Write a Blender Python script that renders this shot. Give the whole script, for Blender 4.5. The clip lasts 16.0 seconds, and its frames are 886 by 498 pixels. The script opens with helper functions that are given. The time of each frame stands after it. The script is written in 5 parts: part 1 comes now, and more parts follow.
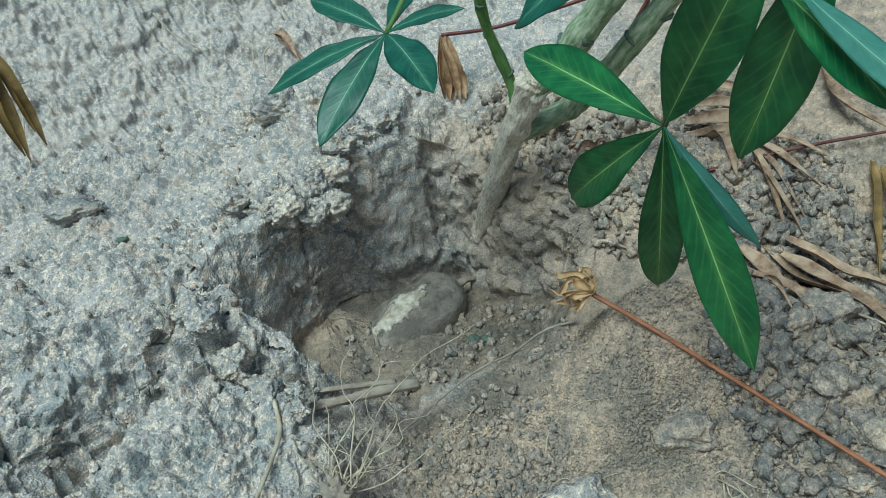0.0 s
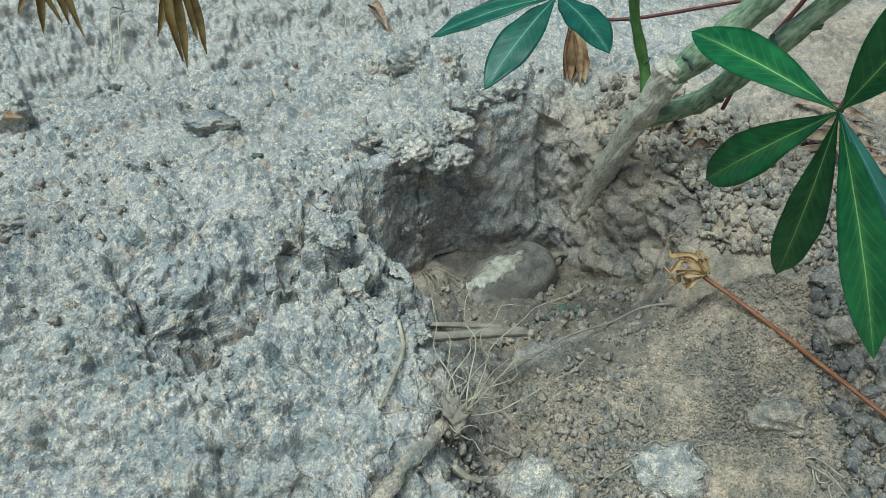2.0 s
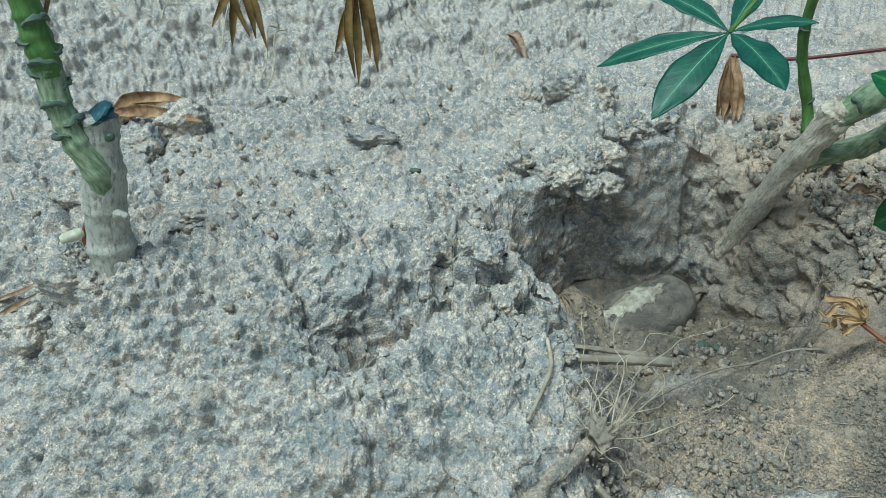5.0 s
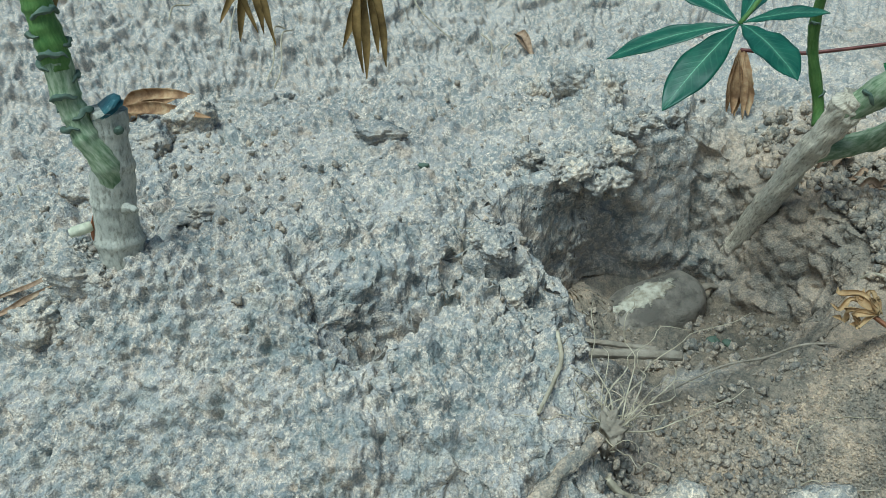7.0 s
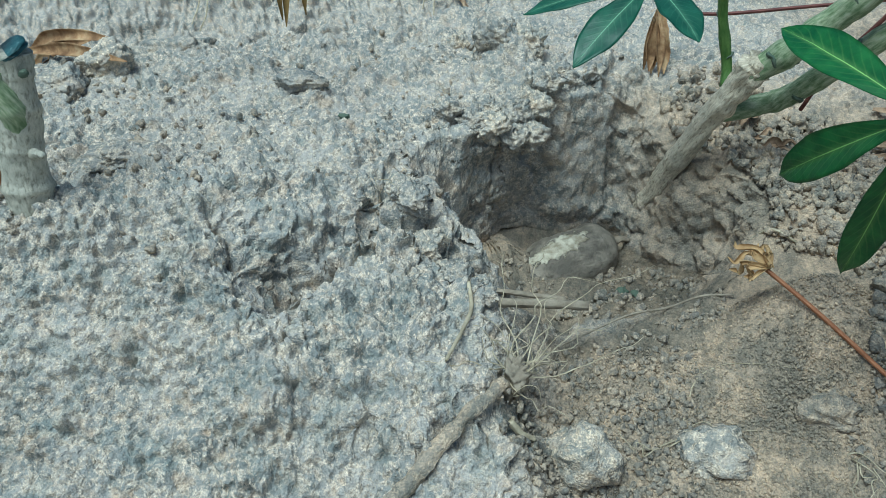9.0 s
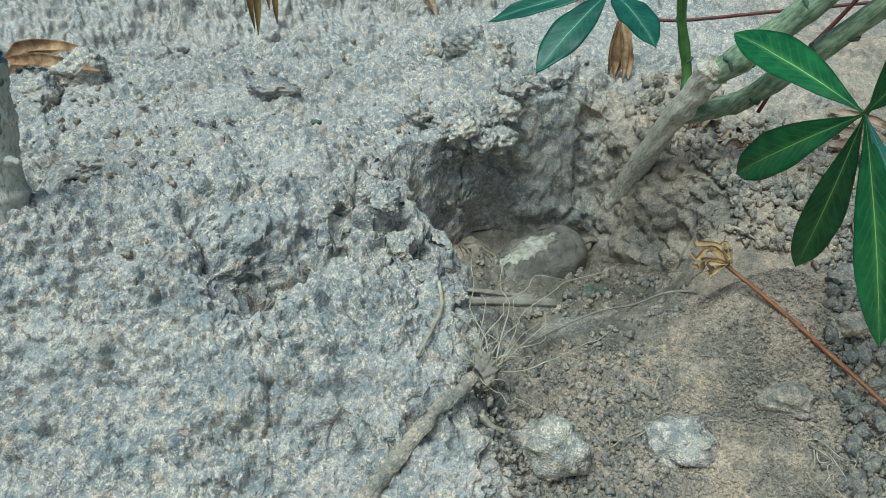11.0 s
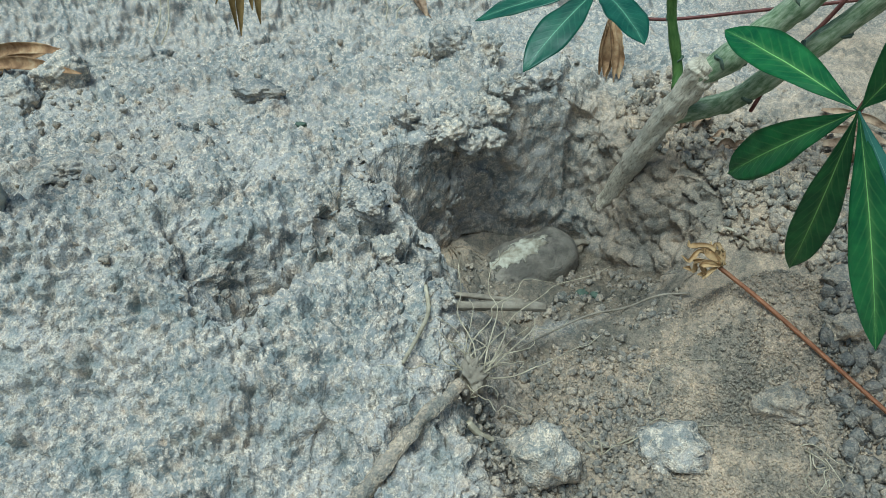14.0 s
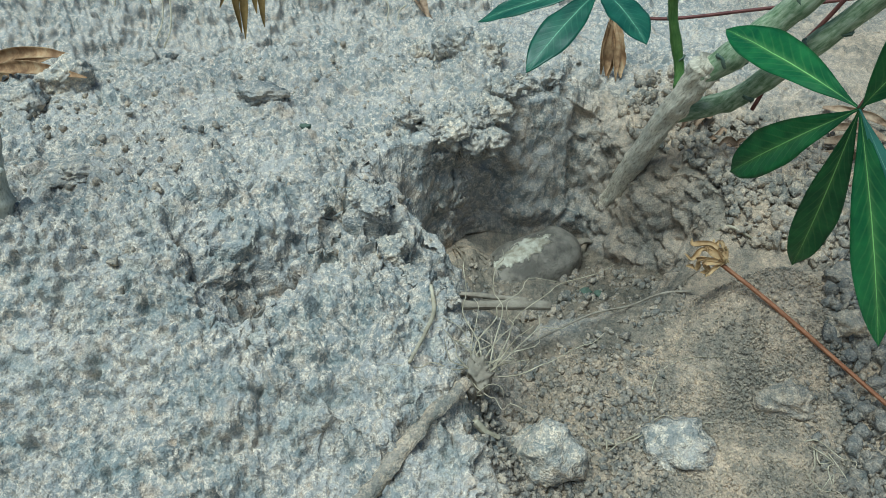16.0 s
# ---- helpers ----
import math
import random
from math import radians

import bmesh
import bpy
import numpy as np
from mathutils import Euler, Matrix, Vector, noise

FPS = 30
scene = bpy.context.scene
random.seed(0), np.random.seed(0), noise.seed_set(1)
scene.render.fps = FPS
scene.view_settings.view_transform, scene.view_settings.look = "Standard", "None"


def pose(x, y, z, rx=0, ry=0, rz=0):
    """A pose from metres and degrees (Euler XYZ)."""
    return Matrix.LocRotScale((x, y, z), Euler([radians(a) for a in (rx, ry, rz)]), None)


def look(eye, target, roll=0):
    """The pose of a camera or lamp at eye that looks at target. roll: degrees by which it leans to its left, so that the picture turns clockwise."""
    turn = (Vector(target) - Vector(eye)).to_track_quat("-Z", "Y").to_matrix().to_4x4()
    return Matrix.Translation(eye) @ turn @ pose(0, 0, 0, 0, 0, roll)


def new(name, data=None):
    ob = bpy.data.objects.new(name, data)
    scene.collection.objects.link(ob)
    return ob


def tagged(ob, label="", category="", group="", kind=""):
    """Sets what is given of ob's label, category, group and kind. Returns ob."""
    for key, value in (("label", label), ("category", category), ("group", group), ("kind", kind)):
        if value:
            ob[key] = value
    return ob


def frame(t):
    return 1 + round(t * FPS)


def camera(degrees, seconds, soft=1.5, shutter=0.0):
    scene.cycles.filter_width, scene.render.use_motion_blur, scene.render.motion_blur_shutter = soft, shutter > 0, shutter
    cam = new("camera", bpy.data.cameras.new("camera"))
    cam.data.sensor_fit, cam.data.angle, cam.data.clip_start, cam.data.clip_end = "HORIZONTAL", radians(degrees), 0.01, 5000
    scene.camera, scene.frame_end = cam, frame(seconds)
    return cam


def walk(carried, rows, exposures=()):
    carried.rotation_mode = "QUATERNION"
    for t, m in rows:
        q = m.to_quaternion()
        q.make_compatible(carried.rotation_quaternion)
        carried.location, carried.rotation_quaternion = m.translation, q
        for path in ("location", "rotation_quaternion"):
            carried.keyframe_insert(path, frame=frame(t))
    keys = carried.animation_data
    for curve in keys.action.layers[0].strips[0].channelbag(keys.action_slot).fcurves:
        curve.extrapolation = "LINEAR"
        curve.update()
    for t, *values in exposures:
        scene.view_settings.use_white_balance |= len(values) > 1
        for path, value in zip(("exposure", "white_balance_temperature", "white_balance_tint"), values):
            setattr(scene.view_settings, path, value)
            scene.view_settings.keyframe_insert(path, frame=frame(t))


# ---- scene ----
cam = camera(58.01, 16.0, 0.5)
# seconds, eye x y z, turn to the left, pitch, roll
PATH = [
    (0, 0.0013, 0.0082, 0.5995, 5.35, -27.77, -11.33),
    (0.5, -0.0189, 0.0061, 0.6011, 5.07, -28.06, -11.23),
    (1, -0.0717, -0.0027, 0.6143, 4.72, -27.24, -5.69),
    (1.5, -0.0751, -0.0311, 0.5944, 5.54, -27.2, -3.51),
    (2, -0.0844, -0.0423, 0.5836, 6.37, -27.19, -2.3),
    (2.5, -0.0856, -0.0569, 0.5881, 9.07, -27.34, -2.1),
    (3, -0.102, -0.0636, 0.5835, 12.66, -25.18, -2.86),
    (3.5, -0.1209, -0.0704, 0.5793, 13.9, -24.8, -2.02),
    (3.7, -0.1243, -0.0706, 0.5822, 14.02, -24.65, -1.54),
    (5.8, -0.1131, -0.0673, 0.5853, 14.82, -24.98, -1.4),
    (6, -0.1125, -0.0698, 0.5818, 14.83, -24.81, -1.5),
    (6.5, -0.1168, -0.0681, 0.5823, 14.85, -24.69, -1.38),
    (7, -0.1204, -0.0698, 0.5773, 15.03, -24.66, -1.49),
    (7.5, -0.1138, -0.0704, 0.5783, 14.91, -24.61, -1.56),
    (8, -0.1147, -0.072, 0.5789, 14.85, -24.59, -1.65),
    (8.5, -0.1064, -0.0689, 0.58, 11.13, -27.77, 1.01),
    (9, -0.1012, -0.0763, 0.5837, 10.04, -28.26, 1.42),
    (9.2, -0.0975, -0.0781, 0.5845, 9.59, -28.25, 1.58),
    (11.3, -0.0896, -0.0939, 0.5864, 8.24, -27.56, 1.39),
    (11.5, -0.0871, -0.0865, 0.5866, 8.2, -27.67, 1.38),
    (12, -0.0847, -0.0854, 0.5846, 7.9, -27.24, 1.48),
    (12.5, -0.0838, -0.0848, 0.5829, 7.8, -27.18, 1.45),
    (13, -0.0849, -0.0814, 0.5816, 7.77, -27.13, 1.37),
    (13.5, -0.0875, -0.0796, 0.5782, 7.86, -27.15, 1.24),
    (14, -0.0867, -0.0802, 0.5798, 7.98, -27.32, 1.13),
    (14.5, -0.0871, -0.0794, 0.5788, 8.09, -27.43, 0.94),
    (15, -0.0852, -0.0805, 0.5782, 8.1, -27.45, 0.89),
    (15.5, -0.0879, -0.0835, 0.5813, 8.14, -27.4, 0.73),
    (16, -0.0884, -0.0848, 0.582, 8.13, -27.33, 0.63),
]
walk(cam, [(t, pose(x, y, z, 0, 0, yaw) @ pose(0, 0, 0, 90 + pitch, 0, 0) @ pose(0, 0, 0, 0, 0, roll)) for t, x, y, z, yaw, pitch, roll in PATH], [(0, -0.10, 5230, -10)])

# ---- sky and light: open shade under a bright hazy sky ----
world = bpy.data.worlds.new("sky")
scene.world = world
world.use_nodes = True
wn = world.node_tree.nodes
sky = wn.new("ShaderNodeTexSky")
sky.sky_type = "NISHITA"
sky.sun_disc = False
sky.sun_elevation = radians(63)
sky.sun_rotation = radians(-156)
sky.air_density, sky.dust_density = 1.0, 4.0
world.node_tree.links.new(sky.outputs[0], wn["Background"].inputs[0])
wn["Background"].inputs[1].default_value = 0.082
sun = new("sun", bpy.data.lights.new("sun", "SUN"))
sun.data.energy, sun.data.angle, sun.data.color = 3.1, radians(32), (1.0, 0.965, 0.92)
sun.matrix_world = look((-0.50, -0.72, 2.5), (0, 0.4, 0))

# ---- numeric helpers ----


def sstep(a, b, x):
    t = np.clip((x - a) / (b - a), 0, 1)
    return t * t * (3 - 2 * t)


def smin(a, b, k):
    h = np.clip(0.5 + 0.5 * (b - a) / k, 0, 1)
    return b + (a - b) * h - k * h * (1 - h)


def smax(a, b, k):
    return -smin(-a, -b, k)


def hashed(ix, iy, salt):
    """A random whole number of 24 bits for each cell of a grid."""
    n = (ix * 374761393 + iy * 668265263 + salt * 1442695041) & 0xFFFFFFFF
    n = ((n ^ (n >> 13)) * 1274126177) & 0xFFFFFFFF
    return (n ^ (n >> 16)) & 0xFFFFFF


def grain(x, y, size, salt=0):
    """Smooth noise from -1 to 1 with lumps of about the given size."""
    x, y = x / size, y / size
    ix, iy = np.floor(x).astype(np.int64), np.floor(y).astype(np.int64)
    fx, fy = x - ix, y - iy
    ux, uy = fx * fx * fx * (fx * (6 * fx - 15) + 10), fy * fy * fy * (fy * (6 * fy - 15) + 10)

    def corner(a, b):
        ang = hashed(ix + a, iy + b, salt) * (6.28318 / 0x1000000)
        return np.cos(ang) * (fx - a) + np.sin(ang) * (fy - b)

    low = corner(0, 0) * (1 - ux) + corner(1, 0) * ux
    high = corner(0, 1) * (1 - ux) + corner(1, 1) * ux
    return 1.5 * (low * (1 - uy) + high * uy)


def layered(x, y, size, octaves, salt=0, gain=0.5):
    out, amp = 0.0, 1.0
    for k in range(octaves):
        out = out + amp * grain(x, y, size / 2.03**k, salt + 11 * k)
        amp *= gain
    return out


def cells(x, y, size, salt=0, spread=1.0):
    """Distance to the nearest and second scattered point, in cell sizes, and that point's random value."""
    x, y = x / size, y / size
    ix, iy = np.floor(x).astype(np.int64), np.floor(y).astype(np.int64)
    f1, f2, val = np.full(x.shape, 9.0), np.full(x.shape, 9.0), np.zeros(x.shape, np.int64)
    for a in (-1, 0, 1):
        for b in (-1, 0, 1):
            n = hashed(ix + a, iy + b, salt)
            px = ix + a + 0.5 + spread * ((n & 0xFFF) / 4096.0 - 0.5) - x
            py = iy + b + 0.5 + spread * ((n >> 12) / 4096.0 - 0.5) - y
            d = px * px + py * py
            near = d < f1
            f2 = np.where(near, f1, np.minimum(f2, d))
            val = np.where(near, n, val)
            f1 = np.where(near, d, f1)
    return np.sqrt(f1), np.sqrt(f2), ((val * 2654435) & 0xFFFF) / 65536.0


def cells3(x, y, z, size, salt=0):
    """The same in space: distance to the nearest scattered point, in cell sizes, and its random value."""
    x, y, z = x / size, y / size, z / size
    ix, iy, iz = (np.floor(c).astype(np.int64) for c in (x, y, z))
    best, val = np.full(x.shape, 9.0), np.zeros(x.shape, np.int64)
    for c in (-1, 0, 1):
        for a in (-1, 0, 1):
            for b in (-1, 0, 1):
                n = hashed(ix + a, iy + b, salt + 101) ^ hashed(iz + c, iy + b, salt + 7)
                n = hashed(n, iz + c, salt)
                d = (ix + a + (n & 0xFF) / 256.0 - x) ** 2 + (iy + b + ((n >> 8) & 0xFF) / 256.0 - y) ** 2 + (iz + c + (n >> 16) / 256.0 - z) ** 2
                near = d < best
                val, best = np.where(near, n, val), np.where(near, d, best)
    return np.sqrt(best), ((val * 2654435) & 0xFFFF) / 65536.0


# ---- the lie of the land: a planting ridge, dug open, and the next ridge behind it ----
# outline of the pit's rim, x and y, then how far the foot of its wall lies outside (+, undercut) or inside (-) the rim
OUTLINE = [
    (-0.020, 0.528, -0.045), (-0.060, 0.500, -0.040), (-0.100, 0.490, -0.040), (-0.148, 0.492, -0.040), (-0.180, 0.508, -0.036), (-0.212, 0.527, -0.034),
    (-0.240, 0.538, -0.036), (-0.253, 0.564, -0.046), (-0.235, 0.598, -0.036), (-0.199, 0.612, 0.012), (-0.168, 0.622, 0.034), (-0.148, 0.642, 0.040),
    (-0.142, 0.676, 0.028), (-0.120, 0.704, 0.000), (-0.094, 0.724, -0.006), (-0.068, 0.746, -0.018), (-0.042, 0.752, -0.030), (-0.016, 0.740, -0.044),
    (0.008, 0.714, -0.044), (0.032, 0.690, -0.034), (0.060, 0.668, -0.028), (0.078, 0.640, -0.055), (0.066, 0.598, -0.055), (0.024, 0.560, -0.050),
]
# broad swells and dips: x, y, radius, height
LUMPS = [
    (-0.176, 0.468, 0.055, -0.046), (-0.297, 0.442, 0.050, -0.033), (-0.183, 0.740, 0.055, 0.018), (-0.150, 0.403, 0.055, -0.028),
    (-0.379, 1.618, 0.16, 0.040), (-0.026, 0.813, 0.055, -0.010), (-0.519, 1.703, 0.16, -0.033), (-0.916, 1.413, 0.16, -0.021),
    (-0.246, 0.530, 0.055, -0.012), (-0.370, 0.639, 0.030, 0.010), (-0.381, 0.405, 0.055, 0.014), (-0.508, 0.478, 0.055, -0.014),
    (-0.500, 0.385, 0.055, 0.040), (-0.305, 0.425, 0.026, -0.010), (-0.300, 0.323, 0.06, 0.014), (-0.150, 0.650, 0.035, -0.026),
    (0.225, 0.575, 0.055, -0.020), (-0.250, 0.430, 0.045, -0.016), (-0.124, 0.385, 0.045, -0.012), (-0.150, 0.478, 0.042, -0.030), (-0.190, 0.500, 0.030, -0.012),
]
RING_IN, RING_OUT, REACH = 0.040, 0.030, 0.022


def rounded(points, parts):
    """A closed smooth line through points, each stretch cut into parts."""
    p = np.array(points)
    out = []
    for i in range(len(p)):
        a, b, c, d = p[i - 1], p[i], p[(i + 1) % len(p)], p[(i + 2) % len(p)]
        for k in range(parts):
            f = k / parts
            out.append(b + 0.5 * f * (c - a + f * (2 * a - 5 * b + 4 * c - d + f * (3 * (b - c) + d - a))))
    return np.array(out)


def rim_table():
    """Signed distance to the rim, the foot's offset and the place along the rim, on a fine grid."""
    gx, gy = np.meshgrid(np.arange(-0.42, 0.2601, 0.002), np.arange(0.32, 0.9601, 0.002))
    px, py = gx.ravel(), gy.ravel()
    rim = rounded(OUTLINE, 5)
    best, odd = np.full(px.shape, 9.0), np.zeros(px.shape, bool)
    foot, run, length = np.zeros(px.shape), np.zeros(px.shape), 0.0
    for (ax, ay, af), (bx, by, bf) in zip(rim, np.roll(rim, -1, 0)):
        ex, ey = bx - ax, by - ay
        t = np.clip(((px - ax) * ex + (py - ay) * ey) / (ex * ex + ey * ey), 0, 1)
        dist = np.hypot(px - ax - t * ex, py - ay - t * ey)
        m = dist < best
        best, foot, run = np.where(m, dist, best), np.where(m, af + (bf - af) * t, foot), np.where(m, length + t * math.hypot(ex, ey), run)
        length += math.hypot(ex, ey)
        odd ^= ((ay > py) != (by > py)) & (px < ex * (py - ay) / (ey if abs(ey) > 1e-9 else 1e-9) + ax)
    d = np.where(odd, -best, best).reshape(gx.shape)
    ny, nx = np.gradient(d, 0.002)
    return [d, foot.reshape(gx.shape), run.reshape(gx.shape), nx, ny]


RIM_GRID = rim_table()


def pit_edge(x, y):
    """Signed distance to the pit's rim (inside: minus), the foot's offset, the place along the rim, and the way outwards."""
    u, v = (x + 0.42) / 0.002, (y - 0.32) / 0.002
    rows, cols = RIM_GRID[0].shape
    ok = (u > 0) & (v > 0) & (u < cols - 1.01) & (v < rows - 1.01)
    u, v = np.clip(u, 0, cols - 1.01), np.clip(v, 0, rows - 1.01)
    i, j = u.astype(int), v.astype(int)
    f, g = u - i, v - j
    out = [t[j, i] * (1 - f) * (1 - g) + t[j, i + 1] * f * (1 - g) + t[j + 1, i] * (1 - f) * g + t[j + 1, i + 1] * f * g for t in RIM_GRID]
    ln = np.maximum(np.hypot(out[3], out[4]), 1e-6)
    return np.where(ok, out[0], 9.0), out[1], out[2], out[3] / ln * ok, out[4] / ln * ok


def spoil(x, y):
    """1 where loose dug soil lies, 0 on the crusted ridge."""
    w = sstep(-0.16, -0.075, x + 0.2 * (y - 0.42) - 0.12 * sstep(0.58, 0.68, y))
    return w * (1 - sstep(0.72, 0.84, y) * (1 - sstep(0.05, 0.3, x))) * (1 - sstep(0.50, 0.85, np.hypot(x - 0.2, y - 0.55)))


def undug(x, y):
    """Height of the land without the pit and the fine relief."""
    s = -0.574 * x + 0.819 * y
    sh = 0.02 * np.exp(-(((x + 0.25) / 0.07) ** 2))
    left = smax(smin(0.226 + 0.86 * (y - 0.314 - sh), 0.335 + 0.10 * (y - 0.5), 0.04), 0.10 + 0 * x, 0.06)
    right = smin(0.202 + 0.25 * (y - 0.49), 0.200 + 0 * y, 0.02) + 0.020 * sstep(0.05, 0.2, x) * sstep(0.36, 0.47, y) - 0.25 * sstep(0.1, 0.2, x) * np.clip(0.44 - y, 0, 0.2)
    side = np.where(x > 0.10, 0.105, 0.058)
    right = right + 0.066 * np.exp(-(((x - 0.10) / side) ** 2) - ((y - 0.515) / 0.068) ** 2)
    shelf = smin(0.298 + 0.85 * (y - 0.655), 0.298 + 0 * y, 0.02) + 0.045 * sstep(0.70, 0.84, y)
    right = smax(right, shelf, 0.02)
    right = smax(right, 0.09 + 0 * x, 0.05)
    w = spoil(x, y)
    top = left * (1 - w) + right * w
    back = 0.375 - 0.75 * (s - 0.93)
    face = 0.228 + 0.72 * (s - 1.62)
    far = smax(smax(back, face, 0.10), 0.10 + 0 * x, 0.08)
    far = smin(far, 0.52 - 0.08 * (s - 2.0), 0.08)
    m = sstep(1.15, 1.3, s)
    z = smin(top, smax(back, 0.1 + 0 * x, 0.08), 0.04) * (1 - m) + far * m
    for a, b, r, h in LUMPS:
        z = z + h * np.exp(-((x - a) ** 2 + (y - b) ** 2) / r**2)
    lobe = np.hypot((x + 0.205) / 0.088, (y - 0.395) / 0.080) + 0.14 * grain(x, y, 0.035, 71) + 0.05 * grain(x, y, 0.012, 72)
    upper = sstep(-0.02, 0.03, (y - 0.42) - 0.7 * (x + 0.24))
    z = z + 0.016 * sstep(1.06, 0.94, lobe) - upper * 0.018 * np.exp(-(((lobe - 1.16) / 0.13) ** 2))
    rows = 0.30 + 0.20 * np.cos(2 * np.pi * (s - 2.05) / 1.1)
    out = np.maximum(sstep(2.0, 2.4, s), sstep(-0.8, -1.3, s))
    return z * (1 - out) + rows * out


def pit_floor(x, y):
    return 0.178 + 0.014 * sstep(0.62, 0.50, y) + 0.022 * sstep(-0.035, 0.02, pit_edge(x, y)[0]) + 0.006 * grain(x, y, 0.05, 73)


def wall_run(q, foot):
    """How far the wall stands off the rim at height q (0 at its foot, 1 at the rim)."""
    return np.where(foot > 0, foot * np.sin(1.5708 * np.clip(1.6 * (1 - q), 0, 1)), foot * (1 - q) ** 1.15)


def lie(x, y):
    """Height of the open land without its fine relief, and how far a spot is inside the pit (1) or out (0)."""
    d, foot, run, ox, oy = pit_edge(x, y)
    lean = np.minimum(foot, -0.004)
    q = np.where(d >= 0, 1.0, 1 - np.clip(d / lean, 0, 1) ** 0.87)
    back = np.minimum(d, 0)
    return pit_floor(x, y) * (1 - q) + undug(x - ox * back, y - oy * back) * q, 1 - q


# deep cracks in the crust
CRACKS = [
    [(-0.375, 0.432), (-0.352, 0.425), (-0.335, 0.408), (-0.305, 0.412), (-0.278, 0.428), (-0.262, 0.44)],
    [(-0.262, 0.44), (-0.258, 0.47), (-0.262, 0.50), (-0.252, 0.535)],
    [(-0.232, 0.41), (-0.222, 0.43), (-0.205, 0.452), (-0.20, 0.475)],
    [(-0.190, 0.385), (-0.178, 0.41), (-0.185, 0.44)],
    [(-0.32, 0.36), (-0.31, 0.39), (-0.305, 0.412)],
]


# rounded knobs of crust: x, y, radius, height
KNOBS = [
    (-0.185, 0.745, 0.038, 0.016), (-0.480, 0.490, 0.040, 0.010), (-0.152, 0.705, 0.020, 0.012), (-0.120, 0.740, 0.022, 0.012), (-0.100, 0.800, 0.030, 0.014),
    (-0.290, 0.720, 0.020, 0.011), (-0.440, 0.700, 0.020, 0.011), (-0.330, 0.830, 0.025, 0.014), (-0.215, 0.412, 0.009, 0.009), (-0.055, 0.800, 0.020, 0.014),
    (-0.360, 0.740, 0.018, 0.011), (-0.225, 0.690, 0.016, 0.010), (-0.286, 0.322, 0.016, 0.010), (-0.315, 0.470, 0.022, 0.010), (-0.440, 0.400, 0.022, 0.009),
]


def dome(f, wide=1.25):
    return np.sqrt(np.clip(1 - (f * wide) ** 2, 0, 1))


def knobs(x, y):
    jx, jy = x + 0.006 * layered(x, y, 0.016, 2, 35), y + 0.006 * layered(x, y, 0.016, 2, 36)
    out = np.zeros(x.shape)
    for a, b, r, h in KNOBS:
        near = (np.abs(x - a) < 1.5 * r) & (np.abs(y - b) < 1.5 * r)
        q = np.clip(1 - ((jx[near] - a) ** 2 + (jy[near] - b) ** 2) / r**2, 0, 1)
        out[near] = np.maximum(out[near], h * np.sqrt(q))
    return out


def crack_depth(x, y):
    """Narrow clefts with a shallow, wider groove round them."""
    out, wide = np.zeros(x.shape), np.zeros(x.shape)
    near = (np.abs(x + 0.28) < 0.14) & (np.abs(y - 0.45) < 0.12)
    if near.any():
        px, py = x[near], y[near]
        jx, jy = px + 0.006 * grain(px, py, 0.014, 31), py + 0.006 * grain(px, py, 0.014, 32)
        thin, groove = np.zeros(px.shape), np.zeros(px.shape)
        for k, line in enumerate(CRACKS):
            for (ax, ay), (bx, by) in zip(line, line[1:]):
                ex, ey = bx - ax, by - ay
                t = np.clip(((jx - ax) * ex + (jy - ay) * ey) / (ex * ex + ey * ey), 0, 1)
                d = np.hypot(jx - ax - t * ex, jy - ay - t * ey)
                thin = np.maximum(thin, np.exp(-((d / 0.0016) ** 2)))
                if k < 2:
                    groove = np.maximum(groove, np.exp(-((d / 0.008) ** 2)))
        out[near], wide[near] = thin * np.clip(0.5 + 0.9 * grain(px, py, 0.03, 33), 0, 1), groove
    return 0.012 * out + 0.007 * wide


